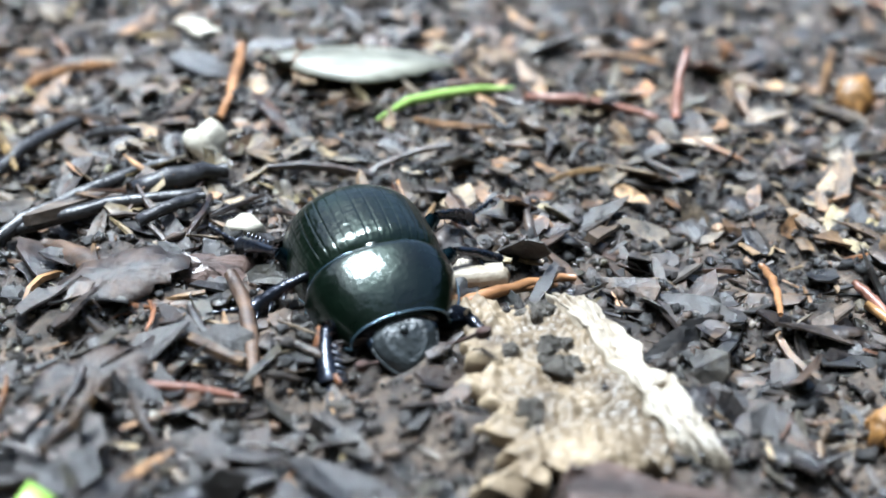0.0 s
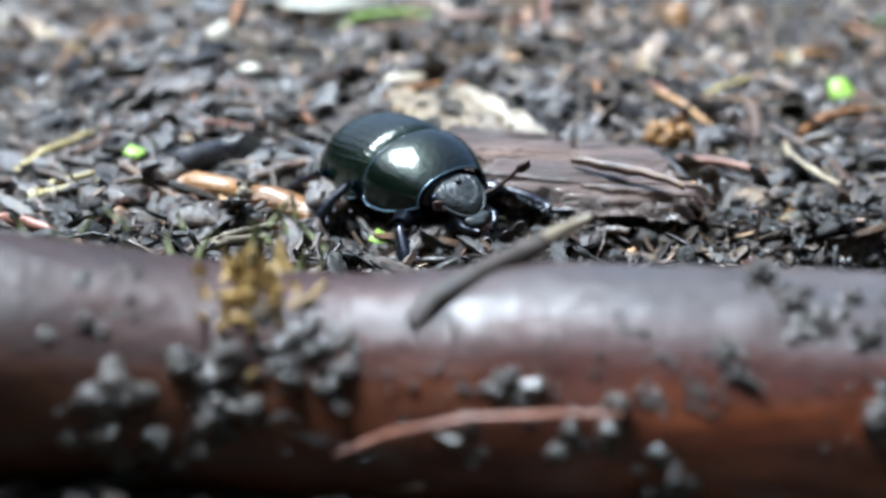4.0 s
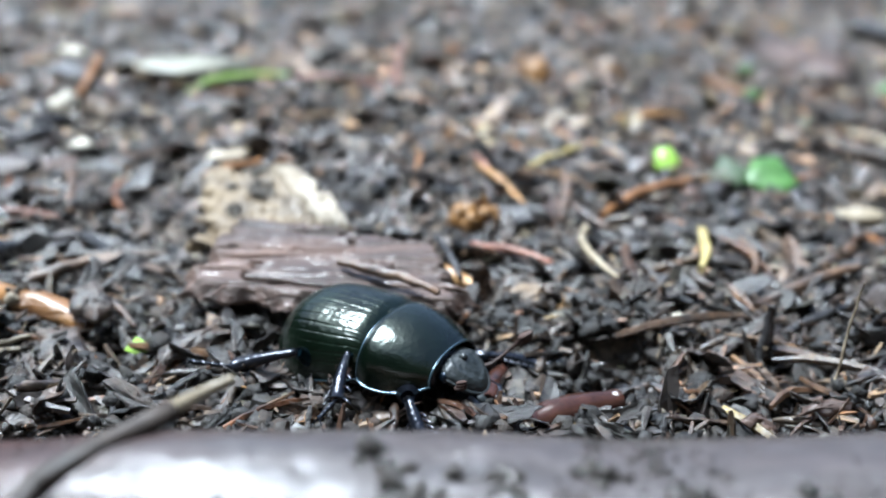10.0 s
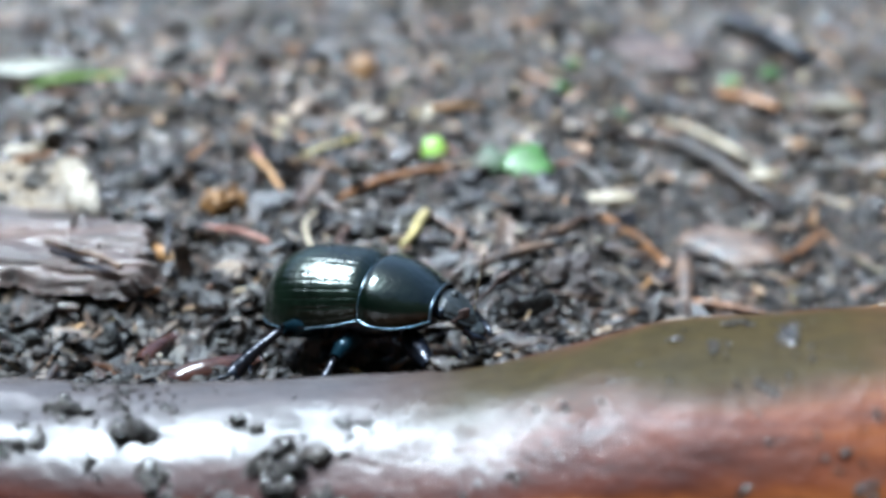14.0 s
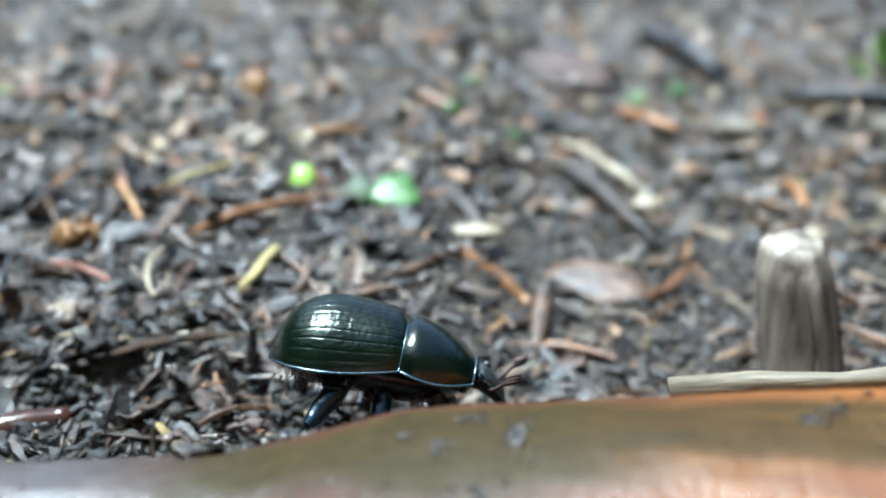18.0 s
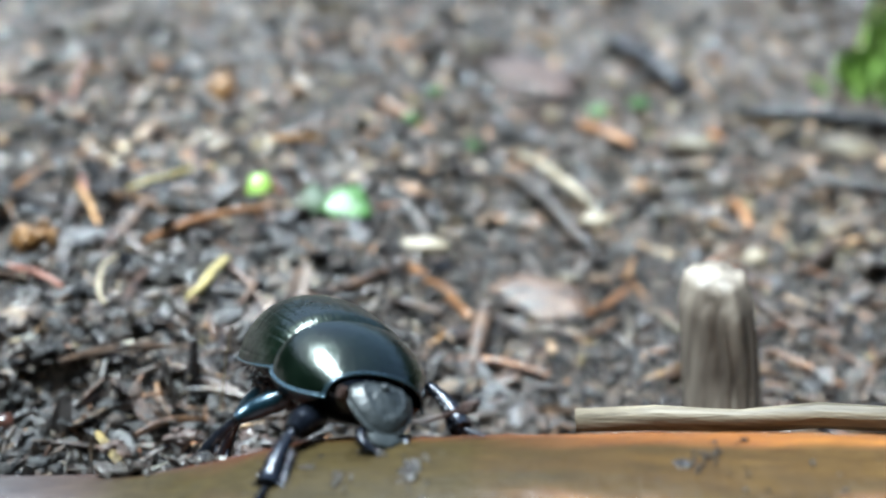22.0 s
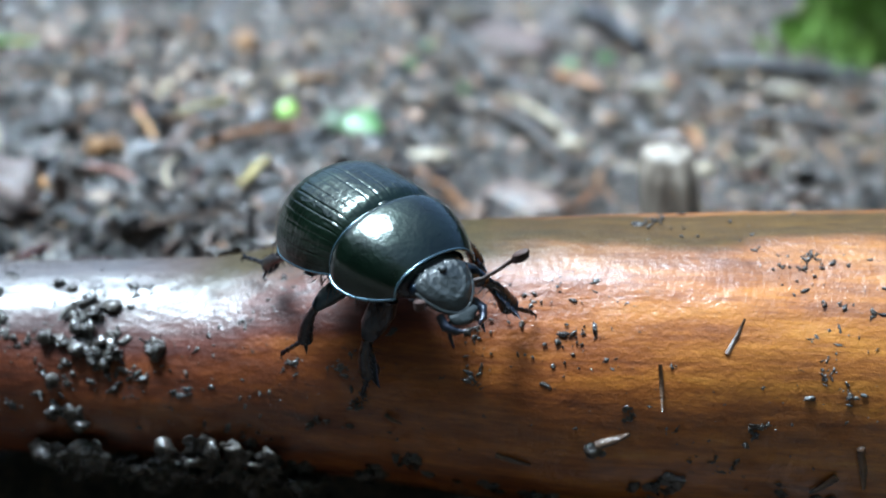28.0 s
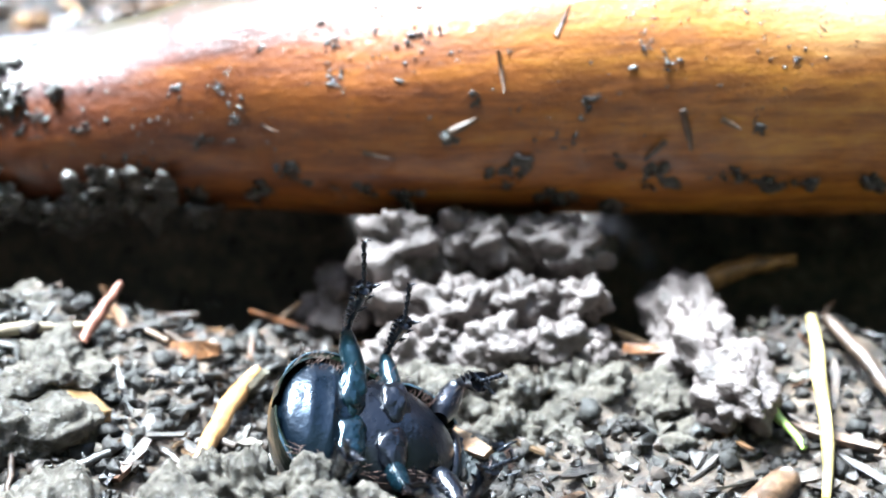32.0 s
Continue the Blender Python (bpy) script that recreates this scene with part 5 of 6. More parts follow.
    part("side_twig", tube([(111.6, 22.4, 24.5), (113.4, 22.2, 24.0), (116, 21.9, 23.6), (120, 21.4, 24.2)], [0.3, 0.26, 0.3, 0.34], 8, 0.35, rng), BLACK_TWIG, sprig)
    part("side_twig", tube([(114.6, 21.7, 19.0), (117, 21.6, 19.6), (121, 21.6, 21), (128, 22, 24.4)], [0.28, 0.34, 0.34, 0.4], 8, 0.35, rng), BLACK_TWIG, sprig)
    part("bud", moved(lump((0.55, 0.45, 0.45), 0.3, 85, 10, 7), Matrix.Translation((111.5, 22.4, 24.5))), BLACK_TWIG, sprig)
    tagged(sprig, "dark leafless sprig standing over the ground behind the branch", "twig")
    # brown pupa cases by the branch
    rod_between("brown_husk", (31.0, 26.6), (37.6, 29.6), 1.15, RESIN, "wet dark red-brown husk lying on the soil", "husk", up=0.8, seed=86, taper=0.8, rough=0.12, sag=0.0)
    rod_between("brown_husk", (28.4, 28.8), (29.6, 34.6), 0.7, RESIN, "wet dark red-brown husk lying on the soil", "husk", up=0.6, seed=87, taper=0.8, rough=0.15)
    # weathered peg and the pale stick laid against the branch
    rng = random.Random(91)
    peg = new("wooden_peg")
    verts, faces, sides, rows = [], [], 44, 22
    for i in range(rows + 1):
        k = i / rows
        cx, cy = 96.0 - 2.8 * k, 43.0 + 3.2 * k
        for s in range(sides):
            a = 2 * math.pi * s / sides
            r = 3.5 - 0.55 * k - 0.6 * max(0, k - 0.86) / 0.14
            r *= 1 + 0.10 * noise.noise(Vector((math.cos(a) * 2.2, math.sin(a) * 2.2, k * 0.6))) + 0.07 * noise.noise(Vector((math.cos(a) * 7, math.sin(a) * 7, k * 1.2)))
            top = 0.6 * k ** 6 * noise.noise(Vector((math.cos(a) * 1.5, math.sin(a) * 1.5, 4)))
            verts.append((cx + r * math.cos(a), cy + r * math.sin(a), -8 + 17.2 * k + top))
    for i in range(rows):
        for s in range(sides):
            q = (s + 1) % sides
            faces.append((i * sides + s, i * sides + q, (i + 1) * sides + q, (i + 1) * sides + s))
    verts.append((93.2, 46.2, 9.0))
    faces += [(rows * sides + s, rows * sides + (s + 1) % sides, len(verts) - 1) for s in range(sides)]
    part("peg_body", (verts, faces), PEG, peg)
    for k in range(7):
        a = -2.5 + k * 0.55
        dx, dy = 3.2 * math.cos(a), 3.2 * math.sin(a)
        part("wood_fibre", tube([(95.7 + dx, 43.4 + dy, -5), (94.9 + dx * 0.97, 44.4 + dy * 0.97, 0.5), (93.9 + dx * 0.9, 45.5 + dy * 0.9, 5.5 + rng.uniform(-1, 2))], [0.08, 0.16, 0.05], 5, 0.5, rng), PEG, peg)
    tagged(peg, "weathered grey-brown stump of a stick standing upright", "wooden stump")
    rod_between("pale_stick", (81.0, 20.0, 10.0), (124, 20.0, 14.3), 0.75, STICK, "pale barkless stick lying along the branch's back", "stick", seed=92, taper=0.9, rough=0.7, sag=0.0, bow=0.0, sides=14)
    # clump of moss and grass at the back
    rng = random.Random(93)
    for cx, cy, s, count in ((134, 151, 8, 130), (142, 144, 9, 150), (148, 152, 10, 160), (141, 162, 10, 120)):
        shapes = []
        for k in range(count):
            x, y = cx + rng.gauss(0, s * 0.5), cy + rng.gauss(0, s * 0.4)
            z = rest(x, y)
            h = rng.uniform(2, 7) if cx < 135 else rng.uniform(4, 13)
            tip = Vector((x + rng.gauss(0, 2), y + rng.gauss(0, 2), z + h))
            shapes.append(tube([(x, y, z), ((x + tip.x) / 2, (y + tip.y) / 2, z + h * 0.6), tip], [0.4, 0.7, 0.1], 5))
        tagged(part("moss_cushion", joined(*shapes), MOSS if cx % 3 else GRASS), "bright green cushion of moss and grass", "moss", "moss at the back")


def build_near_side():
    """The bank and the hollow on the camera's side of the branch."""
    rng = random.Random(101)
    for k in range(30):
        row, col = k // 6, k % 6
        x, y = 77.8 + col * 3.0 + rng.uniform(-0.9, 0.9) + (row % 2), -8.4 - row * 4.2 + rng.uniform(-1.0, 1.0)
        s = rng.uniform(1.9, 2.8) * (1.2 if row == 0 else 1.0)
        z = (-3.4, -6.4, -8.8, -10.6, -12.0)[row] + rng.uniform(-0.8, 0.8)
        # The lowest two rows take a darker colour in place of the hollow's shade.
        tagged(part("earth_clod", moved(crumbly((s, s * 0.85, s * 0.95), k * 3.3 + 1, 44, 32), Matrix.Translation((x, y, z))), CLOD if row < 3 else MUD_AND_SHADE), "grey-brown clod of crumbly earth in the hollow", "earth clod", "clods under the branch")
    for k, (x, y, z, sx, sy, sz) in enumerate(((80, -3, -8, 5, 5, 4.5), (86, -2, -8, 5, 5, 5), (91, -3, -8, 4.5, 5, 4.5), (84, -13, -12, 8, 6, 4), (86, -22, -14.5, 9, 7, 3.5), (101.2, -14, -9.5, 3.2, 7.5, 3.6), (103.5, -22, -9.8, 3.0, 5.0, 2.6), (72.5, -4, -9.5, 2.6, 4, 3))):
        tagged(part("earth_clod", moved(crumbly((sx, sy, sz), k * 2.7 + 61, 64, 48), Matrix.Translation((x, y, z))), CLOD), "pale sloping clod of earth by the hollow", "earth clod", "clods under the branch")
    # Black clods added behind the gap: its shade is put into their colour.
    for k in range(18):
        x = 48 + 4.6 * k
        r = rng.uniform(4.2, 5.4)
        tagged(part("humus_clod", moved(crumbly((r, r * 0.7, r * 0.9), k * 1.9 + 11, 36, 26), Matrix.Translation((x, 8.5 + rng.uniform(-1, 1), -2.2 + 0.05 * (x - 70)))), HUMUS_AND_SHADE), "black clod added to darken the gap under the branch", "earth clod", "clods under the branch")
    for k, (x, y, s) in enumerate(((50, -28, 7), (44, -22, 6), (55, -38, 6), (61, -41, 5), (53, -22, 4.5), (47, -14, 4.5), (42, -8, 4), (98, -20, 4), (97, -24, 3.5), (66, -41, 4.6), (71.5, -41, 4.2), (76.5, -44, 4.0), (100, -37, 4.5))):
        z = rest(x, y) + s * (0.35 if 63 < x < 80 else -0.2)
        tagged(part("mud_clod", moved(crumbly((s, s * 0.8, s * 0.6), k * 5.1 + 2), Matrix.Translation((x, y, z))), MUD_AND_SHADE), "crumbly clod of wet grey mud", "mud clod", "clods below the branch")
    for k, (x, y, s) in enumerate(((73.2, -38.6, 2.7), (76.2, -40.4, 2.8), (79.4, -42.6, 2.6), (70.2, -37.4, 2.8), (67.0, -36.4, 2.6))):
        tagged(part("mud_clod", moved(crumbly((s, s * 0.8, s * 1.2), k * 4.3 + 31, 56, 40), Matrix.Translation((x, y, -8.4))), MUD_AND_SHADE), "small crumbly clod of pale mud before the beetle", "mud clod", "clods below the branch")
    g = "bits below the branch"
    for row in (
        ("grass_straw", (110.4, -15.0), (107.6, -33.0), 0.55, YELLOW, "yellow-green grass stem lying on the soil", "grass stem", g, 0.02),
        ("grass_straw", (103.1, -20.0), (107.6, -26.7), 0.4, GRASS, "short green needle lying on the soil", "needle", g, 0.05),
        ("grass_straw", (104.5, -18.0), (106.5, -24.7), 0.35, GRASS, "short green needle lying on the soil", "needle", g, 0.02),
        ("pale_splinter", (105.7, -30.0), (99.4, -38.0), 1.2, GREY_WOOD, "pale grey splinter of wood", "splinter", g, 0.0),
        ("curled_leaf", (102.9, -7.6, -8.2), (111.5, -5.5, -7.0), 0.9, OCHRE, "curled orange-brown dead leaf", "leaf", g, 0.1),
        ("dead_twig", (53.5, -9.7, -9.0), (61.4, -9.1, -8.2), 0.5, GREY_WOOD, "grey twig below the branch", "twig", g, 0.0),
        ("dead_twig", (67.5, -19.4), (64.5, -34.0), 0.7, TAN, "tan straw below the branch", "straw", g, 0.0),
        ("dead_twig", (54.6, -19.0), (56.6, -13.5, -3.2), 0.5, RED_STEM, "reddish twig leaning on the bank", "twig", g, 0.0),
        ("dead_twig", (99.0, -14.0), (103.5, -24.0), 0.5, BLACK_TWIG, "dark twig below the branch", "twig", g, 0.0),
        ("dead_twig", (112.0, -14.0), (116.5, -28.0), 0.6, LOOSE, "brown twig below the branch", "twig", g, 0.0),
        ("dead_twig", (46.0, -20.0), (54.5, -17.0), 0.5, PALE, "pale twig below the branch", "twig", g, 0.0),
    ):
        rod_between(*row, seed=int(abs(row[1][0] * 11 + row[2][1] * 5)))
    for k in range(60):
        x, y = rng.uniform(-25, 125), rng.uniform(-40, -8)
        d = Vector((rng.gauss(0, 1), rng.gauss(0, 1), 0)).normalized() * rng.uniform(2, 4.5)
        rod_between("loose_twig", (x, y), (x + d.x, y + d.y), rng.uniform(0.2, 0.5), LOOSE, "short wet twig on the bank below the branch", "twig", g, 0.03, seed=k)


def build_loose_bits():
    """The nearest loose twigs, needles and flakes beyond the branch, each a thing of its own."""
    rng = random.Random(111)
    twigs = []
    for k in range(6):
        r = random.Random(200 + k)
        l = 5.0
        pts = bent((-l / 2, 0, 0), (l / 2, 0, 0), 8, r.uniform(-0.1, 0.1), r)
        twigs.append(mesh_of("loose_twig", *tube(pts, [0.22, 0.34, 0.36, 0.3, 0.34, 0.3, 0.26, 0.14], 7, 0.4, r), LOOSE))
    flakes = []
    for k in range(8):
        r = random.Random(300 + k)
        o = dense([(-1.6, -0.6), (-0.3, -1.0), (1.5, -0.7), (1.8, 0.4), (0.3, 1.0), (-1.4, 0.8)], 0.5, 0.16, r)
        flakes.append(mesh_of("leaf_fragment", *slab(o, 0.09, r.uniform(-0.3, 0.5), r, 2, 0.8), LOOSE))
    chips = []
    for k in range(9):
        r = random.Random(500 + k)
        w = r.uniform(0.7, 1.5)
        o = dense([(-2.4, -w), (0.4, -w * r.uniform(0.7, 1.3)), (2.3, -w * 0.6), (2.6, w * 0.5), (0.2, w), (-2.2, w * 0.8)], 0.4, 0.22, r)
        chips.append(mesh_of("leaf_chip", *slab(o, 0.16, r.uniform(-0.7, 0.9), r, 3, 0.8), LOOSE_DARK))
    count = 0
    while count < 200:
        x, y = rng.uniform(-30, 62), rng.uniform(20, 46)
        if not off_trail(x, y) or (-12.5 < x < -5 and 40 < y < 44):
            continue
        count += 1
        ob = new("leaf_chip", rng.choice(chips))
        s = rng.uniform(0.3, 0.85)
        turn = Euler((rng.gauss(0, 0.6), rng.gauss(0, 0.4), rng.random() * 6.28)).to_matrix().to_4x4()
        ob.matrix_world = Matrix.Translation(Vector((x, y, rest(x, y, 0.9))) * MM) @ turn @ Matrix.Diagonal((s * rng.uniform(0.9, 1.9), s * rng.uniform(0.6, 1.0), s, 1))
        tagged(ob, "blackened wet chip of leaf or bark tilted in the litter", "leaf chip", "loose bits on the soil")
    count = 0
    while count < 560:
        x, y = rng.uniform(-32, 118), 24 + 75 * rng.random() ** 1.2
        if not off_trail(x, y):
            continue
        count += 1
        kind = twigs if count % 2 else flakes
        ob = new("loose_twig" if count % 2 else "leaf_fragment", rng.choice(kind))
        s = rng.uniform(0.45, 1.2)
        m = Matrix.Translation(Vector((x, y, rest(x, y, 0.35))) * MM) @ Euler((rng.gauss(0, 0.22), rng.gauss(0, 0.18), rng.random() * 6.28)).to_matrix().to_4x4()
        ob.matrix_world = m @ Matrix.Diagonal((s, s, s, 1))
        tagged(ob, "short brown bit of twig on the wet soil" if count % 2 else "torn brown fragment of a wet leaf on the soil", "twig" if count % 2 else "leaf fragment", "loose bits on the soil")

# ---------------------------------------------------------------- the beetle (forward is +x, left is +y; millimetres)


def dome(x0, x1, rows, cols, half_width, crown, edge, side, groove=0.0, a0=0.0, a1=1.0, power=0.82):
    """Half of a vaulted shell between x0 and x1; side is +1 (left) or -1 (right), or 0 for the whole vault."""
    verts, faces = [], []
    for i in range(rows + 1):
        k = i / rows
        x = x0 + (x1 - x0) * k
        w, h, e = half_width(x), crown(x), edge(x)
        for j in range(cols + 1):
            t = a0 + (a1 - a0) * j / cols
            a = t * math.pi / 2
            s = side
            if side == 0:
                a, s = abs(a), (1 if t >= 0 else -1)
            y = s * w * math.sin(a) ** 0.95
            z = e + (h - e) * math.cos(a) ** power if math.cos(a) > 1e-6 else e
            if groove:
                line = (abs(t) * 10.5 + 0.5) % 1.0
                fade = min(1, 6 * k, 7 * (1 - k))
                d = groove * fade * math.exp(-(((line - 0.5) / 0.075) ** 2))
                d += 0.014 * noise.noise(Vector((x * 2.2, t * 30, side))) + 0.012 * noise.noise(Vector((x * 4.5, t * 9, side + 5)))
                n = Vector((0, s * math.sin(a), math.cos(a)))
                y, z = y - n.y * d, z - n.z * d
            verts.append((x, y, z))
    for i in range(rows):
        for j in range(cols):
            q = (i * (cols + 1) + j, i * (cols + 1) + j + 1, (i + 1) * (cols + 1) + j + 1, (i + 1) * (cols + 1) + j)
            faces.append(q if (side >= 0) == (x1 > x0) else q[::-1])
    return verts, faces


def with_skirt(shape, rows, cols, depth):
    """Turns the rim of a vault inward, so that the shell has thickness."""
    v, f = list(shape[0]), list(shape[1])
    first = [i * (cols + 1) + cols for i in range(rows + 1)]
    o = len(v)
    for i in first:
        x, y, z = v[i]
        v.append((x, y * (1 - depth), z - depth * 1.5))
    for k in range(rows):
        f.append((first[k], o + k, o + k + 1, first[k + 1]))
    return v, f


def elytra_width(x):
    k = abs((x + 2.0) / (4.95 if x > -2.0 else 4.75))
    return 4.8 * max(0.0, 1 - k ** 2.5) ** (0.5 if x < -2.0 else 0.16) + 0.02


def elytra_crown(x):
    k = abs((x + 1.5) / (8.4 if x > -1.5 else 5.27))
    shoulder = 0.55 * max(0.0, min(1.0, (x - 0.9) / 1.2)) ** 2
    return 2.6 + 5.0 * max(0.0, 1 - k ** 2.7) ** 0.53 - shoulder


def elytra_edge(x):
    return 2.5 + 1.2 * max(0, min(1, (x + 6.8) / 8.6)) - 0.35 * math.sin(max(0, min(1, (x + 6.8) / 8.6)) * math.pi)


def pronotum_width(x):
    k = (x - 1.8) / 5.0
    return 4.74 - 1.75 * max(0, k) ** 2.4 - 0.45 * (1 - min(1, max(0, k) / 0.25)) ** 2


def pronotum_crown(x):
    k = (x - 1.8) / 5.1
    return 7.35 - 0.5 * (1 - min(1, max(0, k) / 0.16)) ** 2 - 1.95 * max(0, k) ** 2.1


def pronotum_edge(x):
    return 3.75 - 0.4 * math.sin(max(0, min(1, (x - 1.8) / 5.0)) * math.pi)


def build_leg(beetle, name, side, coxa, femur, tibia, tarsus, ahead, thick):
    """A leg in two moving pieces, each built along y from its own joint: the thigh, and the toothed shin with its foot. Lengths in mm."""
    rng = random.Random(int(ahead * 3 + side * 17) + 400)
    leg = part(name, tube([(0, 0, 0), (0, side * femur * 0.3, 0.08), (0, side * femur * 0.7, 0.1), (0, side * femur, 0)], [0.62 * thick, 0.98 * thick, 0.86 * thick, 0.5 * thick], 14), LEG if ahead > 0 else THIGH, beetle)
    n = 9
    shin_line = [(0, side * tibia * k / (n - 1), 0.22 * math.sin(math.pi * k / (n - 1))) for k in range(n)]
    teeth = []
    for k in range(6):
        y = side * tibia * (0.34 + 0.125 * k)
        for fx in ((1, -1) if k % 2 else (1 if ahead > 0 else -1,)):
            teeth.append(tube([(0, y, 0.05), (fx * (0.5 + 0.07 * k) * thick, y + side * 0.16, -0.02), (fx * (0.85 + 0.1 * k) * thick, y + side * 0.45, -0.1)], [0.26 * thick, 0.18 * thick, 0.02], 6))
    for fx in (-1, 1):
        teeth.append(tube([(fx * 0.3 * thick, side * tibia * 0.97, 0), (fx * 0.55 * thick, side * (tibia + 0.6), -0.25)], [0.16 * thick, 0.02], 6))
    shin = part(name.replace("leg", "shin"), tube(shin_line, [thick * (0.3 + 0.42 * (k / (n - 1)) ** 1.2 + (0.06 if k % 2 else 0)) for k in range(n)], 10), LEG, beetle, "toothed blue-black shin")
    for tooth in teeth:
        part("spine", tooth, LEG, shin)
    hairs = []
    for k in range(46):
        y = side * tibia * rng.uniform(0.1, 1.0)
        a = rng.uniform(0, 6.28)
        hairs.append(tube([(0, y, 0.05), (math.cos(a) * 0.95 * thick, y + side * rng.uniform(0.1, 0.5), math.sin(a) * 0.95 * thick)], [0.035, 0.008], 3))
    tagged(part("shin_hair", joined(*hairs), CLUB, shin), kind="stuff")
    end = Vector((0.35 if ahead > 0 else -0.35, side * (tibia + tarsus * 0.86), 0.42 * tarsus))
    start = Vector((0, side * tibia * 0.98, 0))
    joints = []
    for k in range(5):
        p, q = start.lerp(end, k / 5), start.lerp(end, (k + 1) / 5)
        joints.append(tube([p, p.lerp(q, 0.7), q], [0.1, 0.2, 0.12], 7))
        joints.append(tube([q, q + Vector((0.1, side * 0.2, -0.25))], [0.05, 0.01], 4))
    for fx in (-1, 1):
        joints.append(tube([end, end + Vector((0.22 * fx, side * 0.25, 0.02)), end + Vector((0.3 * fx, side * 0.45, -0.25))], [0.09, 0.07, 0.01], 5))
    part("foot", joined(*joints), LEG, shin)
    return {"thigh": leg, "shin": shin, "coxa": Vector(coxa), "side": side, "femur": femur, "tibia": tibia, "ahead": ahead}


def build_beetle():
    beetle = new("beetle")
    for side in (1, -1):
        part("wing_case", with_skirt(dome(2.6, -6.74, 120, 130, elytra_width, elytra_crown, elytra_edge, side, 0.032), 120, 130, 0.12), ELYTRON, beetle, "ridged green-black wing case")
        edge = [(x, side * elytra_width(x) * 0.995, elytra_edge(x) - 0.05) for x in np.linspace(2.4, -6.5, 34)]
        part("wing_case_rim", tube(edge, [0.03] + [0.09] * 32 + [0.03], 8), RIM, beetle, "steel-blue shining rim")
    front = dome(1.85, 6.8, 60, 120, pronotum_width, pronotum_crown, pronotum_edge, 0, 0.0, -1, 1, 0.8)
    neck = part("neck_shield", front, PRONOTUM, beetle, "smooth domed green-black neck shield")
    loop = []
    for side in (1, -1):
        line = [(x, side * (pronotum_width(x) + 0.02), pronotum_edge(x)) for x in np.linspace(1.9, 6.76, 26)]
        loop.append(tube(line, [0.1] * 26, 8))
    for x, r in ((1.87, 0.06), (6.79, 0.09)):
        arc = []
        for j in range(41):
            a = (j / 20 - 1) * math.pi / 2
            w, h, e = pronotum_width(x), pronotum_crown(x), pronotum_edge(x)
            arc.append((x, (1 if a >= 0 else -1) * w * math.sin(abs(a)) ** 0.95, e + (h - e) * max(0, math.cos(a)) ** 0.8))
        loop.append(tube(arc, [r] * 41, 7))
    part("shield_rim", joined(*loop), RIM, neck, "thin steel-blue rim")
    part("speck", moved(lump((0.27, 0.24, 0.12), 0.5, 4, 10, 7), Matrix.Translation((5.1, 0.3, 6.25))), CLUB, neck, "grey speck of mud")
    part("scutellum", moved(lump((0.55, 0.6, 0.16), 0.05, 9, 14, 8), Matrix.Translation((1.55, 0, 6.95))), PRONOTUM, beetle, "small triangular plate")
    part("neck", moved(lump((0.7, 2.6, 1.3), 0.05, 6, 20, 14), Matrix.Translation((6.35, 0, 4.0))), LEG, beetle)
    # head: round plate sloping forward, horn knob, lip, eyes, jaws, feelers
    head_v = []
    sv, sf = sphere(72, 48)
    for x, y, z in sv:
        px = 7.05 + (1.5 if x < 0 else 1.95) * x
        py = 1.95 * y * (1 - 0.12 * max(0, x))
        drop = 1.25 * max(0, x) ** 1.3
        pz = 4.1 + (0.95 if z > 0 else 0.85) * (abs(z) ** 0.75) * (1 if z > 0 else -1) - drop
        flat_r = math.hypot(x - 0.25, y * 0.95)
        ridge = 0.1 * math.exp(-(((flat_r - 0.62) / 0.08) ** 2)) - 0.06 * math.exp(-(((flat_r - 0.42) / 0.2) ** 2))
        pit = 0.06 * noise.noise(Vector((x * 7, y * 7, z * 7))) + 0.05 * noise.noise(Vector((x * 17, y * 17, z * 17)))
        head_v.append((px, py, pz + pit + (ridge if z > 0.1 else 0)))
    head = part("head", (head_v, sf), HEAD, beetle, "finely pitted greyish head shield")
    head.location.x = 0.35 * MM
    rim = [(7.05 + 1.98 * math.cos(a), 1.95 * math.sin(a) * (1 - 0.12 * max(0, math.cos(a))), 4.05 - 1.25 * max(0, math.cos(a)) ** 1.3) for a in np.linspace(-1.75, 1.75, 34)]
    part("head_rim", tube(rim, [0.13] * 34, 7), HEAD, head)
    part("knob", moved(lump((0.3, 0.28, 0.26), 0.1, 2, 10, 8), Matrix.Translation((7.3, 0, 5.0))), HEAD, head)
    part("lip", moved(lump((0.65, 1.05, 0.3), 0.15, 12, 20, 12), Matrix.Translation((9.05, 0, 2.6)) @ Euler((0, 0.6, 0)).to_matrix().to_4x4()), HEAD, head, "grey lip with a fringe")
    fringe = []
    rng = random.Random(19)
    for k in range(26):
        y = -1.0 + 2.0 * k / 25
        fringe.append(tube([(9.35, y, 2.35), (9.75 + rng.gauss(0, 0.1), y * 1.15, 1.8 + rng.gauss(0, 0.12))], [0.04, 0.008], 3))
    tagged(part("lip_hair", joined(*fringe), CLUB, head), kind="stuff")
    for s in (1, -1):
        part("eye", moved(lump((0.42, 0.36, 0.46), 0.02, 3, 14, 10), Matrix.Translation((6.85, s * 1.8, 4.05))), BELLY, head, "round dark shining eye")
        jaw = [(8.5, s * 1.25, 2.75), (9.2, s * 1.45, 2.45), (9.75, s * 1.05, 2.2), (9.95, s * 0.5, 2.1)]
        part("jaw", tube(jaw, [0.3, 0.3, 0.22, 0.06], 9), LEG, head)
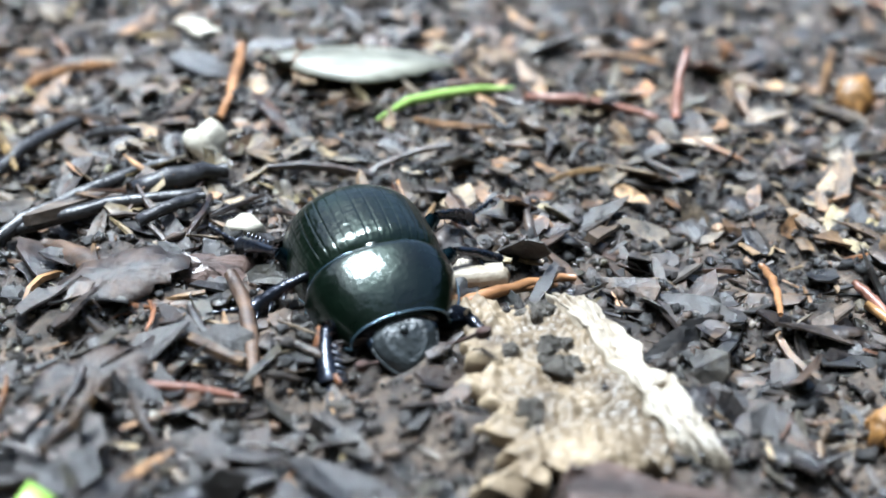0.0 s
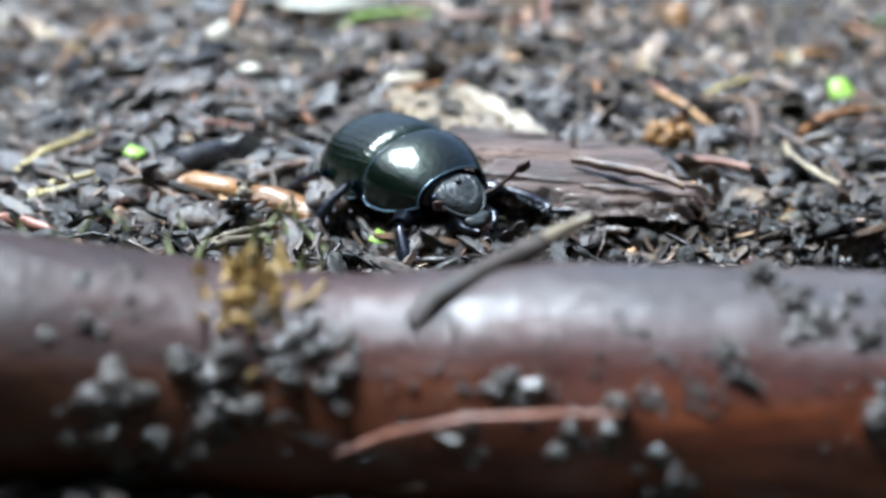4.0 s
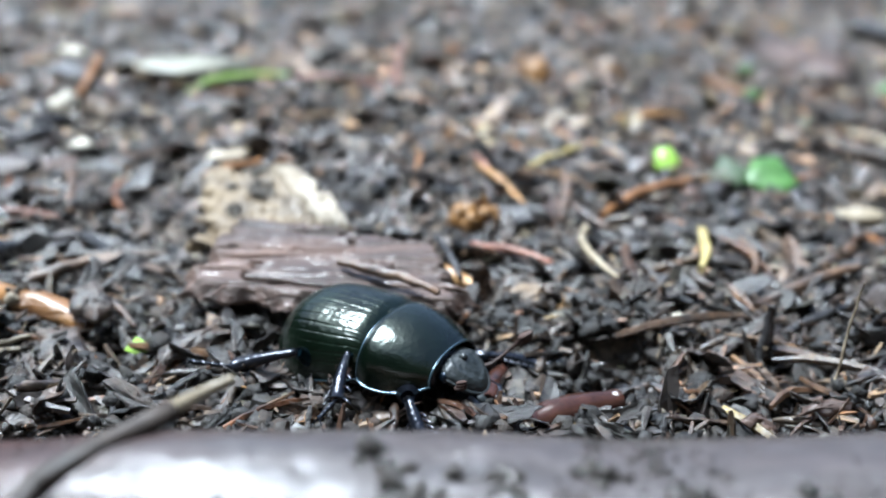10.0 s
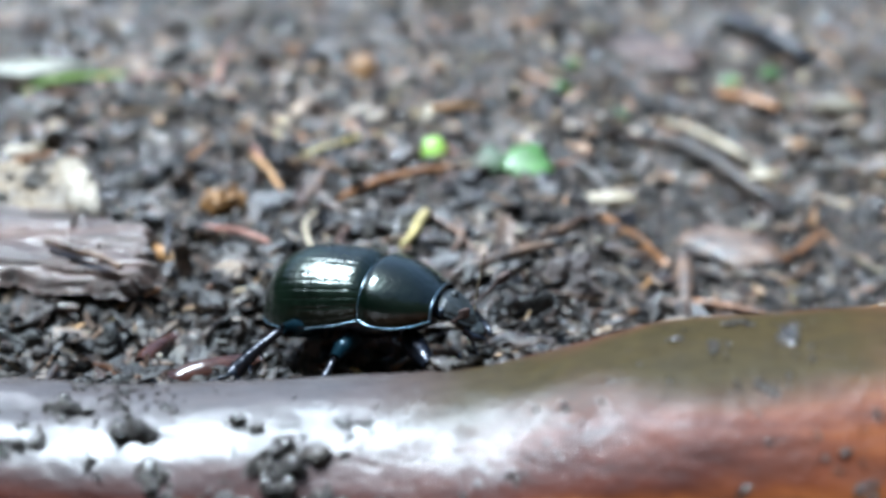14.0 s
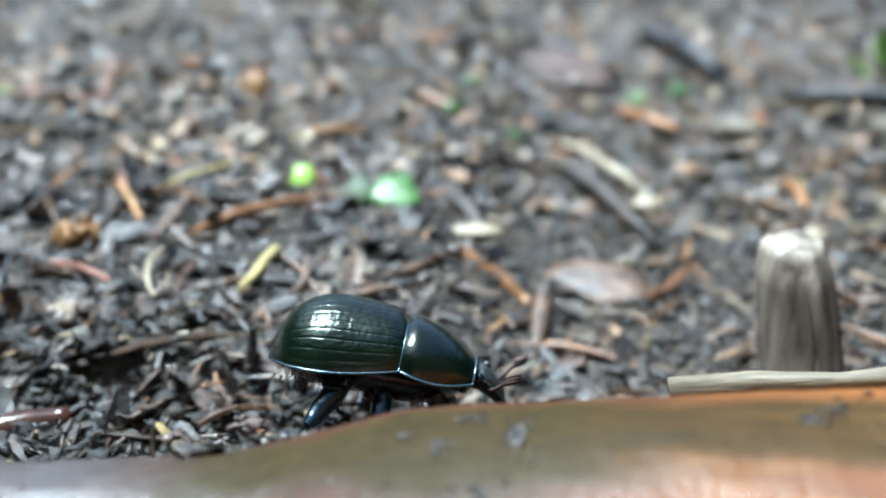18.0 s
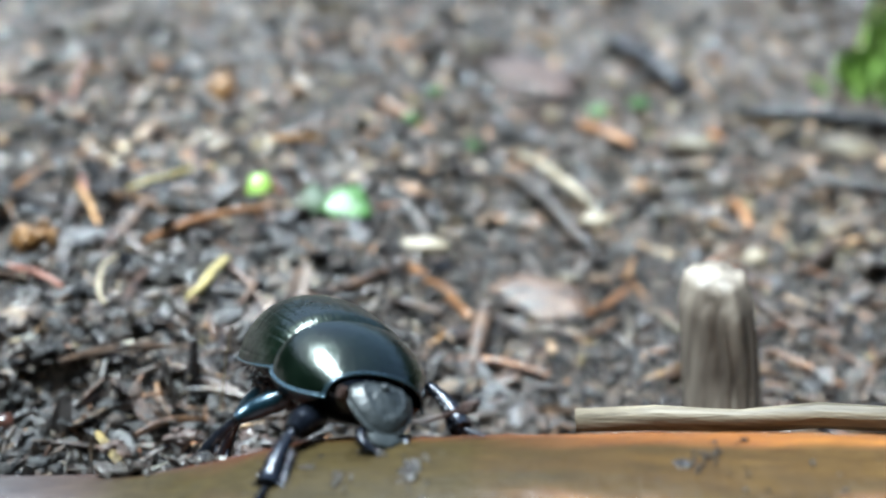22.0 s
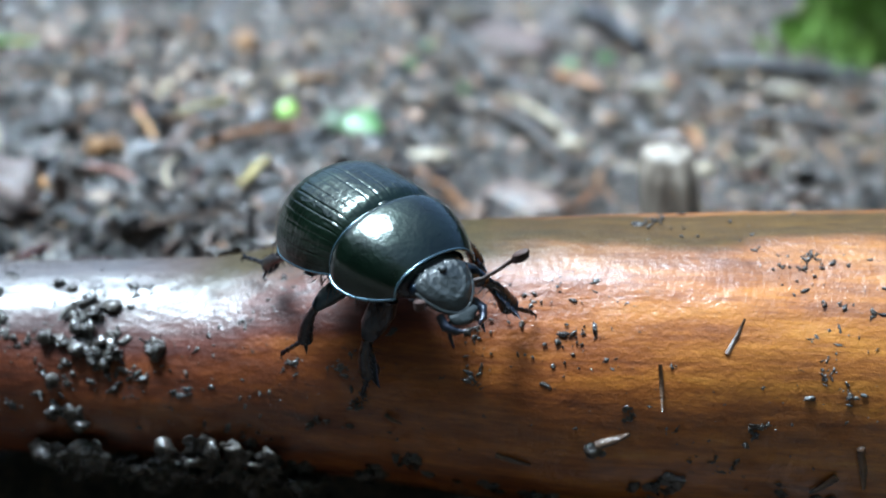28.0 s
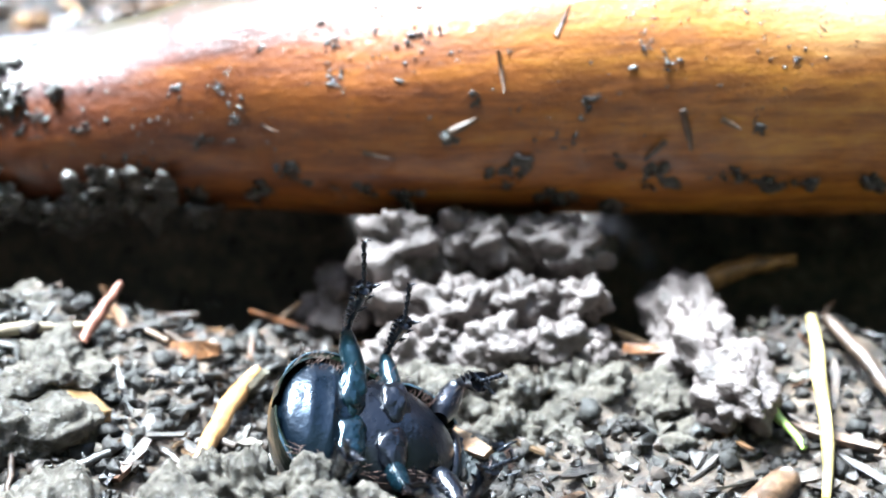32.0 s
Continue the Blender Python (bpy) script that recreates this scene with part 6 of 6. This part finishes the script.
        part("mouth_feeler", tube([(8.7, s * 0.7, 2.2), (9.3, s * 1.2, 1.6), (9.6, s * 1.2, 1.0)], [0.16, 0.14, 0.06], 6), LEG, head)
        reach = 1.0 if s > 0 else 0.55
        tip = (7.6 + 2.0 * reach, s * (1.6 + 2.1 * reach), 3.5 + 1.7 * reach)
        stalk = [(7.6, s * 1.6, 3.5), (7.6 + 0.6 * reach, s * (1.6 + 0.7 * reach), 3.5 + 0.2 * reach), (7.6 + 1.3 * reach, s * (1.6 + 1.4 * reach), 3.5 + 0.9 * reach), tip]
        part("antenna", tube(stalk, [0.17, 0.13, 0.12, 0.14], 7), CLUB, head)
        leaves = [moved(lump((0.62, 0.36, 0.17), 0.05, k, 12, 8), Matrix.Translation((tip[0] + 0.25, tip[1] + s * 0.25, tip[2] + 0.2 + 0.2 * (k - 1))) @ Euler((0, -0.5, s * 0.6)).to_matrix().to_4x4()) for k in range(3)]
        part("antenna_club", joined(*leaves), CLUB, head, "brown layered club")
    # underside
    sv, sf = sphere(48, 40)
    bv = [(-3.3 + 3.0 * x, 4.05 * y, 3.1 + (1.7 if z > 0 else 1.75 - 0.14 * abs(math.sin(7 * x)) * (1 if x < 0.6 else 0)) * z) for x, y, z in sv]
    part("abdomen", (bv, sf), BELLY, beetle, "violet-blue ringed underside")
    bv = [(1.6 + 4.6 * x, 3.9 * y * (1 - 0.18 * x), 3.1 + (1.4 if z > 0 else 1.75) * z) for x, y, z in sv]
    part("breast", (bv, sf), LEG, beetle)
    for s in (1, -1):
        part("hip_plate", moved(lump((1.0, 1.9, 0.45), 0.35, 5 + s, 24, 16), Matrix.Translation((-1.9, s * 1.9, 1.65))), THIGH, beetle, "turquoise-blue shining hip plate")
        part("hip_plate", moved(lump((1.0, 1.5, 0.45), 0.35, 8 + s, 24, 16), Matrix.Translation((1.0, s * 1.7, 1.5))), LEG, beetle)
    rng = random.Random(7)
    hairs = []
    for k in range(420):
        x, s = rng.uniform(-6, 6), rng.choice((-1, 1))
        w = 4.0 if x < 1 else 3.4
        b = Vector((x, s * w * rng.uniform(0.7, 1.0), rng.uniform(1.7, 2.7)))
        hairs.append(tube([b, b + Vector((rng.gauss(0, 0.3), s * rng.uniform(0.1, 0.6), -rng.uniform(0.4, 0.9)))], [0.035, 0.008], 3))
    tagged(part("belly_hair", joined(*hairs), CLUB, beetle), kind="stuff")
    limbs = []
    for side in (1, -1):
        limbs.append(build_leg(beetle, "front_leg", side, (4.7, side * 2.0, 2.3), 3.3, 3.6, 1.9, 1, 0.95))
        limbs.append(build_leg(beetle, "middle_leg", side, (1.3, side * 2.4, 2.2), 3.6, 3.9, 2.7, 0, 0.74))
        limbs.append(build_leg(beetle, "hind_leg", side, (-1.3, side * 2.4, 2.2), 3.9, 4.6, 3.2, -1, 0.8))
    tagged(beetle, "shiny green-black dung beetle with ridged wing cases, walking", "beetle")
    return beetle, limbs


# ---------------------------------------------------------------- motion
SIZE = 1.045
# seconds; x, y, z in mm; turn, nose-down and lean in degrees
TRACK = [
    (0, -4.26, 75, -2.56, -68, 5, 10), (0.5, -3.15, 72.1, -2.26, -79, -3, 9), (1, -3.05, 67.91, -1.85, -84, -4, 7),
    (1.5, -2.54, 62.62, -1.82, -82, -5, 5), (2, -1.94, 58.24, -1.7, -78, -3, 2), (2.5, -1.95, 55.55, -1.27, -77, 6, 4),
    (3, -1.33, 50.77, -1.24, -78, 1, 4), (3.5, 0, 45.49, -0.99, -61, -1, 5), (4, 3.77, 43.12, -0.84, -53, -3, 9),
    (4.5, 5.76, 42.12, -1.13, -52, -1, 9), (5.5, 7.14, 38.1, -1.28, -57, -4, 4), (6.5, 8.22, 34.48, -1.32, -61, -6, 0),
    (7, 8.32, 34.67, -1.23, -60, -5, 0), (7.5, 8.22, 34.88, -1.32, -52, -2, 1), (8, 9.01, 34.25, -1.47, -37, 3, -3),
    (8.5, 11.53, 34.7, -1.79, -29, 1, -4), (9, 14.78, 33.18, -1.45, -33, 6, -8), (9.5, 17.35, 34.15, -2.07, -35, 3, -6),
    (10, 19.87, 34.42, -2.39, -31, -2, 0), (10.5, 23.37, 34.2, -1.81, -28, -4, 3), (11, 27.09, 33.06, -0.94, -27, -9, 4),
    (11.5, 29.56, 33.03, -0.57, -29, -6, 5), (12, 32.53, 31.7, 0.1, -27, 2, -1), (12.5, 36, 29.8, 0.9, -24, 8, -6),
    (13, 38.3, 28.3, 1.5, -25, 4, -8), (13.5, 42, 30.5, 0.9, -19, -1, -5), (14, 44.55, 31.5, 0.9, -14, -1, -8),
    (14.5, 47.24, 30.05, 1.69, -9, 3, -15), (15.5, 52.27, 27.75, 3.27, 3, 7, -25.75), (16.5, 56.36, 23.46, 5.46, 11, 8, -27),
    (17, 57.78, 22.44, 5.83, 10, 11, -24), (17.5, 58.83, 23.24, 5.22, 9, 13, -21), (18, 60.28, 24.96, 4.53, 0, 12, -24.5),
    (18.5, 61.51, 26.19, 4.38, -11, -1, -25.25), (19, 62.58, 23.42, 5.68, -22, -6, -28), (19.5, 63.18, 21.63, 7.33, -25, -12, -28),
    (20, 61.83, 19.4, 9.07, -33, -20, -31), (20.5, 62.33, 17.29, 10.31, -39, -21, -31), (21, 62.72, 15.44, 10.79, -48, -18, -30),
    (21.5, 63.63, 14.47, 12.16, -55, -15, -26), (22, 64.44, 12.64, 12.9, -62, -12, -21), (22.5, 63.67, 8.05, 15, -69, -14, -8),
    (23, 64.86, 2.98, 17.44, -78, -18, -3), (23.5, 64.03, 2.74, 18.19, -83, -21, 3), (24, 63.81, 0.35, 19, -87, -13, 8),
    (24.5, 63.81, -1.46, 19.5, -93, -11, 10), (25.5, 63.65, -1.92, 19.3, -76, -6, 7), (26.5, 63.42, -2.75, 18.94, -56, -3, 5),
    (27, 64.49, -4.15, 18.76, -55, -3, 2), (27.5, 65.65, -5.15, 18.36, -49, -2, 5), (28, 67.13, -7.15, 17.55, -49, 4, 9),
    (28.5, 68.21, -8.37, 17.05, -47, 4, 12), (29, 69.2, -8.97, 16.9, -44, 6, 16), (29.5, 69.93, -10.36, 16.12, -36, 10, 24),
    (30, 70.8, -12.64, 13.56, -32, 22, 34), (30.5, 72, -14.79, 11.47, -44, 32, 36), (30.6, 72.79, -15.18, 9.99, -46, 40, 38),
    (30.7, 74, -17, 3.5, -30, 46, 88), (30.8, 75.6, -23, -2.5, -8, 46, 150), (31, 77.4, -30, -3.9, 14, 30, 212),
    (31.4, 77.6, -30.6, -4.2, 15.6, 29, 213), (32, 78.8, -33, -4.3, 15.6, 28, 213.2),
]


FALL = 30.6
# where each foot stands beside the body, by leg (front, middle, hind): forward and outward, in mm
STANCE = {1: (9.6, 5.6), 0: (0.8, 8.5), -1: (-7.2, 7.4)}
STRIDE = 6.5
# feet seen on the branch: by leg, seconds and place in mm
HELD = {
    0: [(26.5, 74.6, -6.0, 13.0), (27, 74.6, -6.0, 13.0), (28, 78.2, -5.1, 14.3), (29, 78.6, -7.7, 10.7), (30, 81.5, -9.6, 6.8)],
    1: [(29.4, 73.5, -0.8, 16.9), (30, 72.7, -1.9, 16.2), (30.6, 72.7, -1.9, 16.2)],
    2: [(29.4, 66.7, 0.6, 17.0), (30, 66.7, 0.6, 17.0), (30.6, 66.7, 0.6, 17.0)],
    3: [(26.5, 66.2, -7.2, 9.3), (27, 66.2, -7.2, 9.3), (28, 68.5, -7.5, 8.8), (29, 74.4, -7.8, 4.2), (30, 76.0, -8.0, 1.9)],
    4: [(26.5, 54.4, -3.0, 11.3), (27, 54.4, -3.0, 11.3), (28, 60.4, -5.9, 9.6), (29, 64.7, -7.2, 6.6), (30, 66.5, -7.7, 3.6)],
    5: [(26.5, 54.5, 3.5, 14.4), (27, 55.0, 3.0, 14.4), (28, 56.0, 2.0, 14.1), (29, 55.0, -1.7, 12.3), (30, 60.9, -6.6, 6.4)],
}


def surface(x, y):
    """Height of what the beetle walks on, soil or branch, in mm."""
    h = float(ground_height(x, y)) + 0.4
    cy, cz, r = branch_axis(x)
    if abs(y - cy) < r:
        h = max(h, cz + math.sqrt(r * r - (y - cy) ** 2))
    return h


def body_at(t):
    """The beetle's pose at t, in mm."""
    row = [float(np.interp(t, [r[0] for r in TRACK], [r[i] for r in TRACK])) for i in range(1, 7)]
    x, y, z, turn, nose, lean = row
    return pose(x, y, z, lean, nose, turn) @ Matrix.Diagonal((SIZE, SIZE, SIZE, 1))


def aim(origin, way, side, up):
    """The pose at origin whose y axis, times side, points along way, with z towards up."""
    y = way.normalized() * side
    x = y.cross(up).normalized()
    z = x.cross(y)
    m = Matrix((x, y, z)).transposed().to_4x4()
    m.translation = origin
    return m


def motions():
    walk(beetle, [(t, pose(x * MM, y * MM, z * MM, lean, nose, turn)) for t, x, y, z, turn, nose, lean in TRACK])
    times = np.arange(0, FALL + 0.001, 0.05)
    bodies = [body_at(t) for t in times]
    spots = np.array([tuple(m.translation) for m in bodies])
    heads = np.array([tuple((m.to_3x3() @ Vector((4, 0, 0)))) for m in bodies])
    steps = np.linalg.norm(np.diff(spots, axis=0), axis=1) + 0.7 * np.linalg.norm(np.diff(heads, axis=0), axis=1) + 1e-4
    gone = np.concatenate([[0], np.cumsum(steps)]) / STRIDE
    for k, limb in enumerate(limbs):
        side, ahead, c = limb["side"], limb["ahead"], limb["coxa"]
        offset = 0.5 * (k in (1, 3, 5)) + 0.1 * ahead
        fx, fy = STANCE[ahead]

        def planted(n):
            t = float(np.interp(n + 0.35 - offset, gone, times))
            p = body_at(t) @ Vector((fx, side * fy, 0))
            return Vector((p.x, p.y, surface(p.x, p.y)))

        rows = {"thigh": [], "shin": []}
        for i in range(161):
            t = i * 0.2
            body = body_at(t)
            if t <= FALL:
                phase = float(np.interp(t, times, gone)) + offset
                n = math.floor(phase)
                q = max(0.0, (phase - n - 0.65) / 0.35)
                target = planted(n).lerp(planted(n + 1), float(smooth(q))) + Vector((0, 0, 1.6 * math.sin(math.pi * q)))
                held = HELD[k]
                loose = held[0][0] <= t <= held[-1][0]
                if held[0][0] <= t <= held[-1][0]:
                    target = Vector([float(np.interp(t, [h[0] for h in held], [h[a] for h in held])) for a in (1, 2, 3)])
                f = body.inverted() @ target
            else:
                loose = False
                w = t * 8 + 1.9 * k
                f = Vector((fx * 0.75 + 1.6 * math.sin(w), side * (fy * 0.72 + 1.0 * math.cos(w * 0.9)), -2.8 + 1.6 * math.sin(w * 0.7)))
            if not loose:
                f.x = min(max(f.x, c.x - 3.5 + 2.0 * ahead), c.x + 3.5 + 2.0 * ahead)
            f.y = side * max(side * f.y, 3.2)
            reach = f - c
            l1, l2 = limb["femur"], limb["tibia"] + 0.5
            d = min(max(reach.length, 2.6), 0.97 * (l1 + l2))
            way = reach.normalized()
            bend = (l1 * l1 + d * d - l2 * l2) / (2 * d)
            high = math.sqrt(max(0.0, l1 * l1 - bend * bend))
            pole = Vector((0.1 * ahead, side * 0.6, 0.8))
            pole = (pole - way * pole.dot(way)).normalized()
            knee = c + way * bend + pole * high
            foot = c + way * d
            thigh = aim(c, knee - c, side, pole)
            shin = aim(knee, foot - knee, side, pole)
            for key, m in (("thigh", thigh), ("shin", shin)):
                m.translation *= MM
                rows[key].append((t, m))
        for key in rows:
            walk(limb[key], rows[key])


build_ground()
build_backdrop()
build_branch()
beetle, limbs = build_beetle()
beetle.scale = (SIZE, SIZE, SIZE)
build_landmarks()
build_near_side()
grit_on_branch()
build_loose_bits()
build_litter()
motions()
